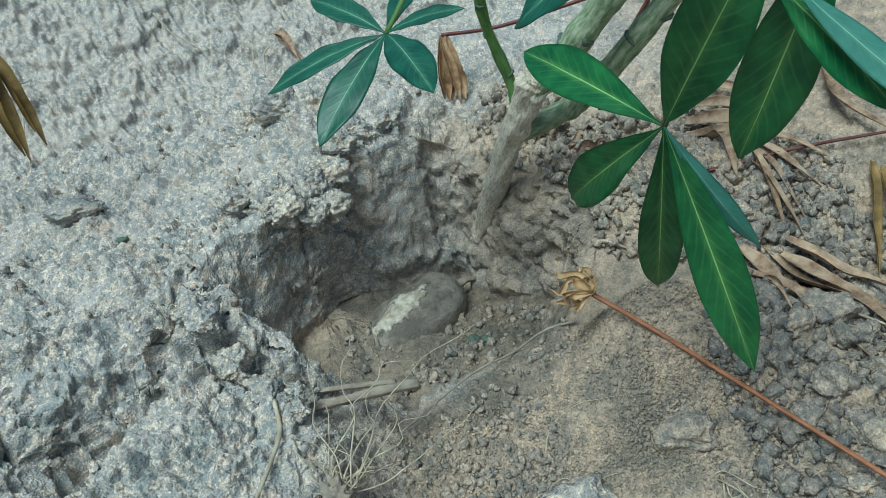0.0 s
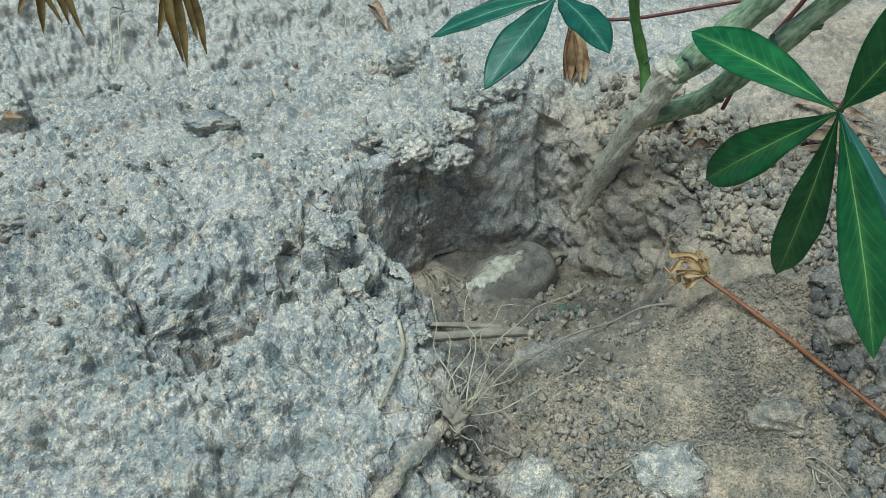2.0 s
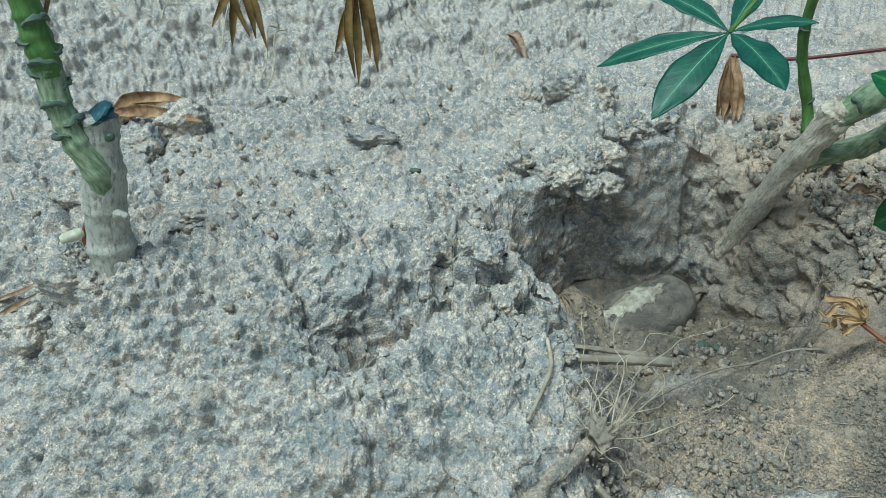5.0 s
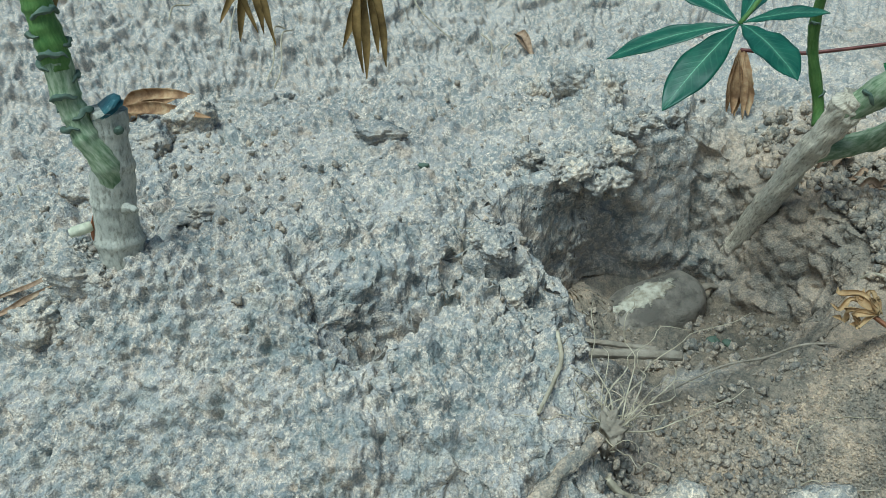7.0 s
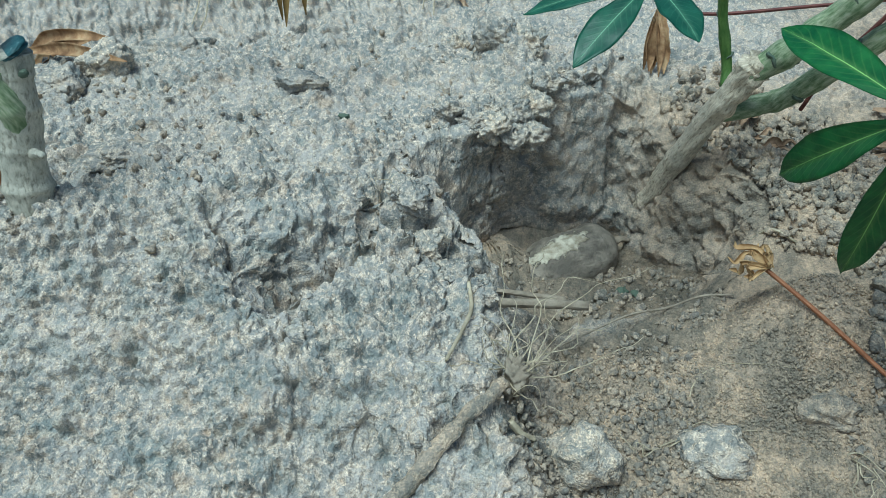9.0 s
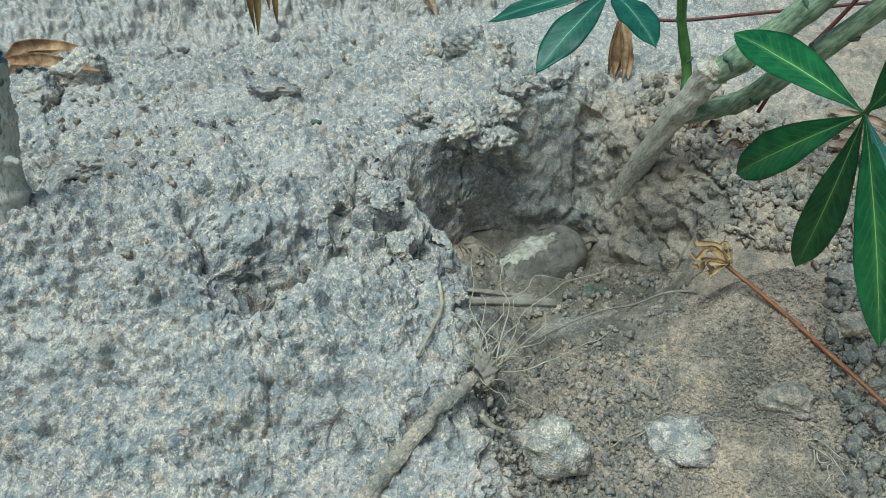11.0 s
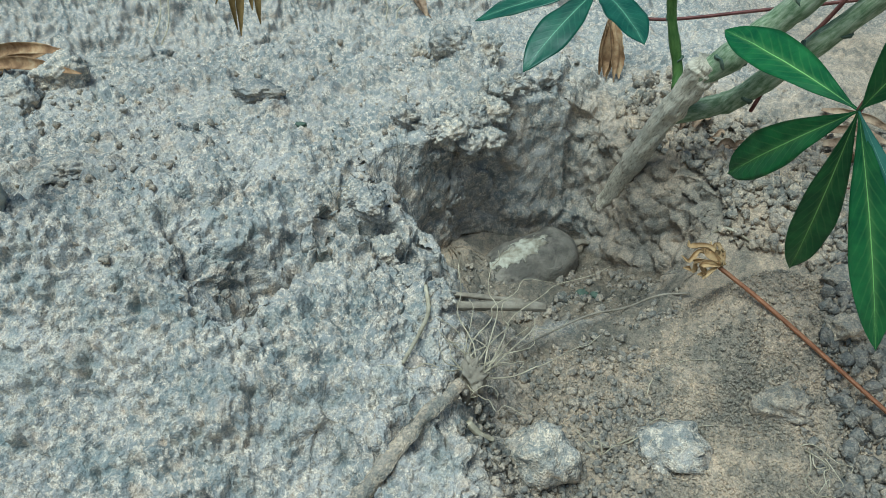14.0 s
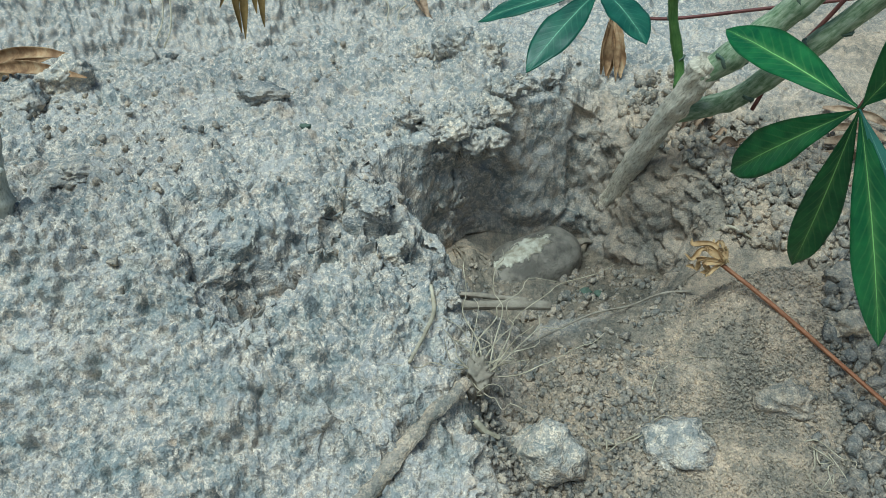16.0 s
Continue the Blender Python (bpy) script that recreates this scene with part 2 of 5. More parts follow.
def crust_relief(x, y, z):
    """Rain-beaten popcorn crust with runnels, knobs and cracks, and how much teal shade its colour takes."""
    s = -0.574 * x + 0.819 * y
    v = y + 0.4 * z
    wx = x + 0.0040 * grain(x, v, 0.011, 41) + 0.0016 * grain(x, v, 0.005, 46)
    wv = v + 0.0040 * grain(x, v, 0.011, 42) + 0.0016 * grain(x, v, 0.005, 47)
    flank = sstep(0.53, 0.42, y)
    lumpy = sstep(-0.35, 0.45, layered(x, v, 0.045, 2, 45))
    a1, _, av = cells(wx, wv, 0.0170, 2)
    b1, _, bv = cells(wx, wv, 0.0085, 12)
    c1, _, cv = cells(wx, wv, 0.0047, 13)
    d1, _, dv = cells(x, v, 0.0030, 15)
    o1, _, ov = cells(wx, wv, 0.034, 22)
    h1, _, hv = cells(wx, wv, 0.0165, 24)
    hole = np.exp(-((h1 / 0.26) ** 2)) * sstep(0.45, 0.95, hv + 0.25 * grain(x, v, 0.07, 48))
    gullies = np.abs(layered(x * 1.1, v * 0.85, 0.034, 3, 4))
    out = 0.009 * layered(x, v, 0.08, 3, 1) + 0.0085 * gullies * (0.5 + 0.5 * flank)
    out = out + dome(a1, 1.2) * av**1.3 * (0.0050 + 0.0045 * flank) * (0.3 + 0.7 * lumpy)
    out = out + dome(b1, 1.2) * (0.05 + bv) * (0.0042 + 0.0026 * flank) * (0.4 + 0.6 * lumpy)
    out = out + dome(c1, 1.1) * (0.05 + cv**1.4) * 0.0042 + dome(d1, 1.1) * dv * 0.0019
    out = out + 0.007 * dome(o1, 1.9) * (ov > 0.66) * (1.1 - flank) - hole * (0.0045 + 0.0045 * flank) - crack_depth(x, y) + knobs(x, y)
    # shade put into the colour: in the pits, and in random patches, most on the flank
    shade_mottle = np.clip(0.7 * hole + 0.6 * sstep(0.0, 0.5, layered(x, v, 0.026, 3, 49)) * (0.4 + 0.6 * flank), 0, 1) * (1 - 0.8 * sstep(1.2, 1.4, s))
    out = out * (1 - 0.6 * sstep(1.2, 1.4, s))
    away = s > 1.2
    if away.any():
        ss = s[away]
        ac = 0.819 * x[away] + 0.574 * y[away] + 0.012 * grain(x[away], y[away], 0.06, 43)
        e1, _, ev = cells(ac, 0.5 * ss, 0.0125, 28)
        k1, _, kv = cells(ac, 0.4 * ss, 0.0065, 26)
        drips = 0.011 * np.clip(1 - e1 * 1.15, 0, 1) * (0.2 + ev) + 0.007 * np.clip(1 - k1 * 1.15, 0, 1) * kv + 0.017 * np.abs(layered(ac, 0.6 * ss, 0.05, 3, 29))
        ledge = 0.013 * sstep(0.05, 0.22, layered(ac, 2.2 * ss, 0.12, 3, 34))
        out[away] += sstep(1.25, 1.45, ss) * (drips + ledge - 0.014)
    # big crumbling clods along the rim of the pit
    off = np.clip(pit_edge(x, y)[0], -1, 1)
    edge = np.exp(-((off - 0.014) ** 2) / 0.026**2) * sstep(0.56, 0.60, y) * sstep(0.02, -0.05, x)
    r1, _, rv = cells(wx, wv, 0.030, 27)
    out = out + edge * (0.016 * dome(r1, 1.35) * (0.2 + rv) + 0.006 * dome(b1, 1.2) * bv - 0.008)
    lip = np.exp(-((off - 0.010) ** 2) / 0.028**2) * sstep(-0.10, -0.14, x) * sstep(0.40, 0.45, y) * sstep(0.60, 0.56, y)
    p1, _, pv = cells(wx, wv, 0.0165, 37)
    out = out + lip * (0.014 * dome(p1, 1.35) * (0.15 + pv) + 0.006 * dome(b1, 1.2) * bv - 0.009)
    return out - 0.014, shade_mottle


def soil_relief(x, y, inside):
    """Crumbs on the loose soil; a quieter bed on the pit's floor."""
    m1, _, mv = cells(x, y, 0.0095, 52)
    n1, _, nv = cells(x, y, 0.0050, 62)
    d1, _, dv = cells(x, y, 0.0030, 15)
    coarse = 0.12 + 0.88 * sstep(-0.1, 0.5, 0.7 * grain(x, y, 0.11, 54) - 0.25 + 2.2 * sstep(0.60, 0.68, y) + 1.5 * sstep(0.13, 0.2, x) + 0.9 * sstep(0.03, -0.05, x))
    soil = 0.0050 * layered(x, y, 0.06, 3, 8) + 0.0062 * dome(m1, 1.4) * mv**1.5 * coarse + 0.0026 * dome(n1, 1.35) * nv * (0.5 + coarse) + 0.0013 * dome(d1, 1.15) * dv
    bed = 0.004 * layered(x, y, 0.03, 3, 14, 0.6) + 0.0040 * dome(m1, 1.4) * mv**2 + 0.0018 * dome(n1, 1.3) * nv + 0.001 * dome(d1, 1.15) * dv
    return (soil - 0.0035) * (1 - inside) + (bed - 0.002) * inside


def relief(x, y, z, inside):
    """Fine relief over the lie of the land; then how loose a spot is, and how shaded its colour."""
    loose = np.clip(spoil(x, y) + 0.12 * grain(x, y, 0.04, 3), 0, 1)
    fine, shade_mottle = np.zeros(x.shape), np.zeros(x.shape)
    hard = (1 - loose) * (1 - inside)
    m = hard > 0.002
    if m.any():
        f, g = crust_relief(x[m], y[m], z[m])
        fine[m], shade_mottle[m] = f * hard[m], g * hard[m]
    m = hard < 0.998
    if m.any():
        fine[m] += soil_relief(x[m], y[m], inside[m]) * (1 - hard[m])
    return fine, loose, shade_mottle


def land(x, y):
    x, y = np.atleast_1d(np.asarray(x, float)), np.atleast_1d(np.asarray(y, float))
    z, inside = lie(x, y)
    fine, loose, _ = relief(x, y, z, inside)
    fade = 1 - sstep(2.1, 3.2, np.hypot(x, y))
    return z + 0.85 * fine * fade, inside, loose


def on(x, y):
    """The ground's height at one spot."""
    return float(land(x, y)[0][0])


# ---- materials ----
def node_mat(name, rough=0.9):
    m = bpy.data.materials.new(name)
    m.use_nodes = True
    nt = m.node_tree
    b = nt.nodes["Principled BSDF"]
    b.inputs["Roughness"].default_value = rough
    return m, nt, b


def nd(nt, kind, **sets):
    n = nt.nodes.new(kind)
    for k, v in sets.items():
        n.inputs[k.replace("_", " ")].default_value = v
    return n


def coords(nt, scale=(1, 1, 1)):
    tc = nt.nodes.new("ShaderNodeTexCoord")
    mp = nt.nodes.new("ShaderNodeMapping")
    mp.inputs["Scale"].default_value = scale
    nt.links.new(tc.outputs["Object"], mp.inputs[0])
    return mp.outputs[0]


def noise_of(nt, vec, scale, detail=4.0, rough=0.6):
    n = nd(nt, "ShaderNodeTexNoise", Scale=scale, Detail=detail, Roughness=rough)
    nt.links.new(vec, n.inputs["Vector"])
    return n.outputs[0]


def ramp(nt, fac, stops):
    r = nt.nodes.new("ShaderNodeValToRGB")
    while len(r.color_ramp.elements) < len(stops):
        r.color_ramp.elements.new(0.5)
    for e, (p, c) in zip(r.color_ramp.elements, stops):
        e.position, e.color = p, (*c, 1) if len(c) == 3 else c
    nt.links.new(fac, r.inputs[0])
    return r.outputs[0]


def blend(nt, fac, a, b, mode="MIX"):
    m = nt.nodes.new("ShaderNodeMix")
    m.data_type, m.blend_type = "RGBA", mode
    for sock, v in ((m.inputs[0], fac), (m.inputs[6], a), (m.inputs[7], b)):
        if isinstance(v, (int, float)):
            sock.default_value = v
        elif isinstance(v, tuple):
            sock.default_value = (*v, 1)
        else:
            nt.links.new(v, sock)
    return m.outputs[2]


def bump(nt, bsdf, height, strength, dist):
    b = nd(nt, "ShaderNodeBump", Strength=strength, Distance=dist)
    nt.links.new(height, b.inputs["Height"])
    nt.links.new(b.outputs[0], bsdf.inputs["Normal"])


def soil_material(name, loose_attr=True, pale=1.0, dug_share=0.45):
    m, nt, b = node_mat(name, 0.95)
    v = coords(nt)
    big = noise_of(nt, v, 22, 5, 0.62)
    mid = noise_of(nt, v, 150, 5, 0.72)
    fine = noise_of(nt, v, 420, 4, 0.7)
    # bleached crust: cool grey, with warm sandy clots
    cool = ramp(nt, big, [(0.36, (0.225, 0.242, 0.236)), (0.50, (0.315, 0.315, 0.30)), (0.62, (0.435, 0.415, 0.385))])
    warm = ramp(nt, fine, [(0.38, (0.36, 0.315, 0.26)), (0.60, (0.75, 0.66, 0.545))])
    crust = blend(nt, ramp(nt, mid, [(0.45, (0, 0, 0)), (0.57, (1, 1, 1))]), cool, warm)
    ochre = ramp(nt, noise_of(nt, v, 48, 3, 0.5), [(0.58, (0, 0, 0)), (0.68, (1, 1, 1))])
    crust = blend(nt, ochre, crust, blend(nt, 0.35, crust, (0.50, 0.36, 0.24)))
    dug = ramp(nt, big, [(0.40, (0.28, 0.24, 0.19)), (0.58, (0.48, 0.38, 0.28))])
    dug = blend(nt, 0.75, dug, ramp(nt, mid, [(0.40, (0.66, 0.70, 0.71)), (0.60, (1.18, 1.14, 1.08))]), "MULTIPLY")
    if loose_attr:
        at = {}
        for key in ("loose", "pit_dark", "shade_mottle"):
            at[key] = nt.nodes.new("ShaderNodeAttribute")
            at[key].attribute_name = key
        # dark teal shade painted over the crust's pits and patches
        crust = blend(nt, at["shade_mottle"].outputs["Fac"], crust, blend(nt, 0.55, crust, (0.19, 0.24, 0.24)))
        # dug soil at about half its brightness in and round the pit
        dug = blend(nt, at["pit_dark"].outputs["Fac"], dug, blend(nt, 1.0, dug, (0.53, 0.55, 0.56), "MULTIPLY"))
        col = blend(nt, at["loose"].outputs["Fac"], crust, dug)
    else:
        info = nt.nodes.new("ShaderNodeNewGeometry")
        own = nt.nodes.new("ShaderNodeObjectInfo")
        col = blend(nt, 1.0, blend(nt, dug_share, crust, dug), (pale, pale, pale), "MULTIPLY")
        for rnd in (info.outputs["Random Per Island"], own.outputs["Random"]):
            col = blend(nt, 1.0, col, ramp(nt, rnd, [(0.0, (0.80, 0.82, 0.84)), (1.0, (1.14, 1.11, 1.06))]), "MULTIPLY")
    specks = ramp(nt, noise_of(nt, v, 700, 3, 0.7), [(0.36, (0.70, 0.72, 0.73)), (0.48, (0.98, 0.98, 0.98)), (0.60, (1.2, 1.18, 1.14))])
    col = blend(nt, 0.85, col, specks, "MULTIPLY")
    nt.links.new(col, b.inputs["Base Color"])
    grit = nd(nt, "ShaderNodeTexVoronoi", Scale=520.0, Randomness=1.0)
    nt.links.new(v, grit.inputs["Vector"])
    rugged = blend(nt, 0.5, noise_of(nt, v, 480, 5, 0.7), ramp(nt, grit.outputs["Distance"], [(0.0, (1, 1, 1)), (0.75, (0, 0, 0))]))
    bump(nt, b, rugged, 0.8, 0.0018)
    b.inputs["Specular IOR Level"].default_value = 0.15
    return m


def leaf_material(name, dark, light, vein, rough=0.42, gloss=0.4):
    m, nt, b = node_mat(name, rough)
    uv = nt.nodes.new("ShaderNodeUVMap")
    sep = nt.nodes.new("ShaderNodeSeparateXYZ")
    nt.links.new(uv.outputs[0], sep.inputs[0])

    def calc(op, a, c=None):
        n = nt.nodes.new("ShaderNodeMath")
        n.operation = op
        for s, val in zip(n.inputs, (a, c)):
            if val is None:
                continue
            if isinstance(val, (int, float)):
                s.default_value = val
            else:
                nt.links.new(val, s)
        return n.outputs[0]

    across = calc("ABSOLUTE", calc("SUBTRACT", sep.outputs[1], 0.5))
    body = ramp(nt, noise_of(nt, coords(nt), 60, 4, 0.6), [(0.35, dark), (0.66, light)])
    rib = calc("LESS_THAN", across, calc("MULTIPLY", calc("SUBTRACT", 1.15, sep.outputs[0]), 0.017))
    wob = calc("MULTIPLY", noise_of(nt, coords(nt), 90, 2, 0.5), 0.035)
    side = calc("FRACT", calc("MULTIPLY", calc("ADD", calc("SUBTRACT", sep.outputs[0], calc("MULTIPLY", across, 0.36)), wob), 13.0))
    tri = calc("ABSOLUTE", calc("SUBTRACT", side, 0.5))
    lat = ramp(nt, tri, [(0.0, (1, 1, 1)), (0.07, (0.5, 0.5, 0.5)), (0.16, (0, 0, 0))])
    fade = calc("MULTIPLY", lat, calc("SUBTRACT", 0.55, across))
    col = blend(nt, calc("MULTIPLY", fade, 0.5), body, vein)
    halo = ramp(nt, across, [(0.0, (0.34, 0.34, 0.34)), (0.13, (0, 0, 0))])
    col = blend(nt, halo, col, vein)
    col = blend(nt, rib, col, tuple(min(1, c * 1.5) for c in vein))
    nt.links.new(col, b.inputs["Base Color"])
    b.inputs["Specular IOR Level"].default_value = gloss
    bump(nt, b, blend(nt, 0.5, fade, noise_of(nt, coords(nt), 250, 3, 0.6)), 0.35, 0.0012)
    return m


def streaked(name, stops, scale=None, size=260, rough=0.8, strength=0.8, dist=0.0012):
    """Fibres along a stem, or, with a scale, mottling in all directions."""
    m, nt, b = node_mat(name, rough)
    if scale:
        v = coords(nt, scale)
    else:
        uv, mp = nt.nodes.new("ShaderNodeUVMap"), nt.nodes.new("ShaderNodeMapping")
        mp.inputs["Scale"].default_value = (0.30, 1, 1)
        nt.links.new(uv.outputs[0], mp.inputs[0])
        v = mp.outputs[0]
    n = noise_of(nt, v, size, 5, 0.65)
    col = ramp(nt, n, stops)
    patch = ramp(nt, noise_of(nt, coords(nt), 45, 4, 0.6), [(0.3, (0.7, 0.72, 0.7)), (0.7, (1.2, 1.18, 1.12))])
    nt.links.new(blend(nt, 0.8, col, patch, "MULTIPLY"), b.inputs["Base Color"])
    bump(nt, b, n, strength, dist)
    b.inputs["Specular IOR Level"].default_value = 0.25
    return m


SOIL = soil_material("soil")
CLOD = soil_material("clod_soil", False, 0.82)
PALE = soil_material("pale_clod", False, 1.10, 0.12)
RIM = soil_material("rim_soil", False, 1.12, 0.05)
GRAIN = soil_material("grain_soil", False, 1.25, 0.95)
LEAF_TOP = leaf_material("leaf_upper", (0.012, 0.080, 0.024), (0.032, 0.145, 0.038), (0.17, 0.32, 0.09), 0.40, 0.32)
LEAF_YOUNG = leaf_material("young_leaf_upper", (0.010, 0.062, 0.038), (0.024, 0.105, 0.060), (0.12, 0.25, 0.15))
LEAF_UNDER = leaf_material("leaf_underside", (0.050, 0.165, 0.125), (0.080, 0.225, 0.165), (0.15, 0.30, 0.21), 0.55, 0.3)
BARK = streaked("grey_bark", [(0.34, (0.26, 0.215, 0.16)), (0.42, (0.54, 0.47, 0.365)), (0.60, (0.76, 0.69, 0.56))], size=620, strength=1.0, dist=0.0030)
STAKE_BARK = streaked("pale_stake_bark", [(0.36, (0.26, 0.25, 0.21)), (0.46, (0.43, 0.42, 0.36)), (0.62, (0.54, 0.52, 0.45))], (1, 1, 0.5), 300, strength=0.9, dist=0.002)
GREEN_BARK = streaked("green_bark", [(0.38, (0.13, 0.19, 0.10)), (0.5, (0.25, 0.31, 0.19)), (0.62, (0.38, 0.42, 0.30))], rough=0.6)
FRESH = streaked("fresh_green", [(0.3, (0.055, 0.13, 0.03)), (0.7, (0.15, 0.25, 0.07))], rough=0.5)
DARK_BARK = streaked("leaf_scars", [(0.3, (0.05, 0.085, 0.065)), (0.7, (0.17, 0.21, 0.16))])
STALK = streaked("purple_stalk", [(0.3, (0.10, 0.035, 0.035)), (0.7, (0.20, 0.085, 0.07))], rough=0.55)
RUST = streaked("rusty_stalk", [(0.3, (0.25, 0.095, 0.045)), (0.7, (0.42, 0.20, 0.105))], rough=0.6)
DRY = streaked("dry_leaf", [(0.36, (0.14, 0.09, 0.055)), (0.48, (0.30, 0.205, 0.135)), (0.62, (0.44, 0.33, 0.225))], (1, 1, 1), 60, 0.75)
ORANGE_DRY = streaked("orange_dry_leaf", [(0.36, (0.18, 0.10, 0.05)), (0.50, (0.36, 0.22, 0.115)), (0.64, (0.50, 0.36, 0.21))], (1, 1, 1), 60, 0.7)
DRY_OLIVE = streaked("withered_leaf", [(0.3, (0.10, 0.065, 0.022)), (0.6, (0.27, 0.18, 0.065)), (0.75, (0.38, 0.27, 0.11))], (1, 1, 1), 60, 0.7)
STRAW = streaked("straw", [(0.3, (0.30, 0.25, 0.17)), (0.7, (0.55, 0.49, 0.37))], (1, 1, 1), 90, 0.8)
ROOT = streaked("root_skin", [(0.3, (0.20, 0.165, 0.125)), (0.7, (0.38, 0.335, 0.27))], (1, 1, 1), 120, 0.9)
WAX = streaked("dark_cut", [(0.3, (0.02, 0.06, 0.07)), (0.55, (0.06, 0.14, 0.16)), (0.75, (0.35, 0.45, 0.46))], (1, 1, 1), 120, 0.3)
PITH = streaked("pale_pith", [(0.3, (0.5, 0.5, 0.36)), (0.7, (0.75, 0.73, 0.58))], (1, 1, 1), 90, 0.7)


def tuber_material():
    m, nt, b = node_mat("tuber_skin", 0.75)
    v = coords(nt)
    at = nt.nodes.new("ShaderNodeAttribute")
    at.attribute_name = "peeled"
    mud = ramp(nt, noise_of(nt, v, 60, 5, 0.6), [(0.40, (0.17, 0.15, 0.12)), (0.60, (0.33, 0.29, 0.23))])
    flesh = ramp(nt, noise_of(nt, v, 90, 4, 0.6), [(0.38, (0.36, 0.31, 0.22)), (0.50, (0.56, 0.51, 0.39)), (0.60, (0.70, 0.66, 0.53))])
    edge = nt.nodes.new("ShaderNodeMath")
    edge.operation = "ADD"
    nt.links.new(at.outputs["Fac"], edge.inputs[0])
    off = nt.nodes.new("ShaderNodeMath")
    off.operation = "MULTIPLY_ADD"
    off.inputs[1].default_value, off.inputs[2].default_value = 1.3, -0.65
    nt.links.new(noise_of(nt, v, 110, 4, 0.6), off.inputs[0])
    nt.links.new(off.outputs[0], edge.inputs[1])
    mask = ramp(nt, edge.outputs[0], [(0.44, (0, 0, 0)), (0.52, (1, 1, 1))])
    nt.links.new(blend(nt, mask, mud, flesh), b.inputs["Base Color"])
    bump(nt, b, blend(nt, 0.5, mask, noise_of(nt, v, 200, 5, 0.7)), 1.0, 0.009)
    return m


TUBER = tuber_material()


# ---- mesh helpers ----
def mesh_from(name, verts, faces, mat, smooth=True, mats=None, index=None, uv=None):
    me = bpy.data.meshes.new(name)
    me.from_pydata([tuple(v) for v in verts], [], faces)
    for mm in mats or [mat]:
        me.materials.append(mm)
    if index is not None:
        me.polygons.foreach_set("material_index", index)
    me.polygons.foreach_set("use_smooth", [smooth] * len(me.polygons))
    if uv is not None:
        layer = me.uv_layers.new(name="UVMap")
        for loop in me.loops:
            layer.data[loop.index].uv = uv[loop.vertex_index]
    me.update()
    return me


def place(ob, parent=None, at=None):
    if parent is not None:
        ob.parent = parent
    if at is not None:
        ob.location = at
    return ob


def base_of(ob):
    """World place of a thing or part, whose meshes keep no turn of their own."""
    p = Vector(ob.location)
    while ob.parent is not None:
        ob = ob.parent
        p = p + Vector(ob.location)
    return p


def solid(name, verts, faces, mat, parent=None, at=None, label="", **more):
    """One mesh object from world coordinates, as a part under a parent or as a thing at a spot."""
    origin = base_of(parent) if parent is not None else Vector(at)
    if isinstance(faces, Bar):
        more["uv"] = faces.uv
    me = mesh_from(name, [Vector(v) - origin for v in verts], faces, mat, **more)
    ob = new(name, me)
    if parent is not None:
        ob.parent = parent
    else:
        ob.location = origin
    if label:
        ob["label"] = label
    return ob


def thing(name, at, label, category, group=""):
    ob = new(name)
    ob.location = at
    ob.empty_display_size = 0.02
    return tagged(ob, label, category, group)


def spline(pts, n):
    """n points along a smooth line through pts."""
    pts = [Vector(p) for p in pts]
    pts = [2 * pts[0] - pts[1]] + pts + [2 * pts[-1] - pts[-2]]
    out = []
    segs = len(pts) - 3
    for j in range(n):
        u = j / (n - 1) * segs
        i = min(int(u), segs - 1)
        f = u - i
        a, b, c, d = pts[i : i + 4]
        out.append(b + 0.5 * f * (c - a + f * (2 * a - 5 * b + 4 * c - d + f * (3 * (b - c) + d - a))))
    return out


class Bar(list):
    """Faces of a round bar, with the map of its surface in metres."""

    uv = None


def tube(pts, radii, n=24, sides=10, rough=0.0, rings=(), ring_size=0.18, seed=0):
    """Verts and faces of a round bar along pts; radii are spread evenly over its length."""
    line = spline(pts, n)
    verts, faces, uv = [], Bar(), []
    ref = Vector((0.3, 0.2, 1)).normalized()
    run, cols = 0.0, sides + 1
    for j, p in enumerate(line):
        d = (line[min(j + 1, n - 1)] - line[max(j - 1, 0)]).normalized()
        a = d.cross(ref)
        if a.length < 0.1:
            a = d.cross(Vector((1, 0, 0)))
        a.normalize()
        b = d.cross(a)
        t = j / (n - 1)
        u = t * (len(radii) - 1)
        i = min(int(u), len(radii) - 2)
        r = radii[i] + (radii[i + 1] - radii[i]) * (u - i)
        for c in rings:
            r *= 1 + ring_size * math.exp(-(((t - c) * n / 1.1) ** 2))
        run += (p - line[j - 1]).length if j else 0
        for k in range(cols):
            w = 2 * math.pi * (k % sides) / sides
            q = r * (1 + rough * noise.noise((math.cos(w) * 1.7 + seed * 3.1, math.sin(w) * 1.7, t * 9 + seed)) + 0.6 * rough * noise.noise((math.cos(w) * 4 + seed, math.sin(w) * 4, t * 30)))
            verts.append(p + (a * math.cos(w) + b * math.sin(w)) * q)
            uv.append((run, k / sides * 6.283 * radii[0]))
    for j in range(n - 1):
        for k in range(sides):
            faces.append((j * cols + k, j * cols + k + 1, (j + 1) * cols + k + 1, (j + 1) * cols + k))
    for j in (0, n - 1):
        verts.append(line[j])
        uv.append((run * (j > 0), 0.0))
        tip = len(verts) - 1
        for k in range(sides):
            e = (j * cols + k, j * cols + k + 1)
            faces.append((e[1], e[0], tip) if j == 0 else (e[0], e[1], tip))
    faces.uv = uv
    return verts, faces


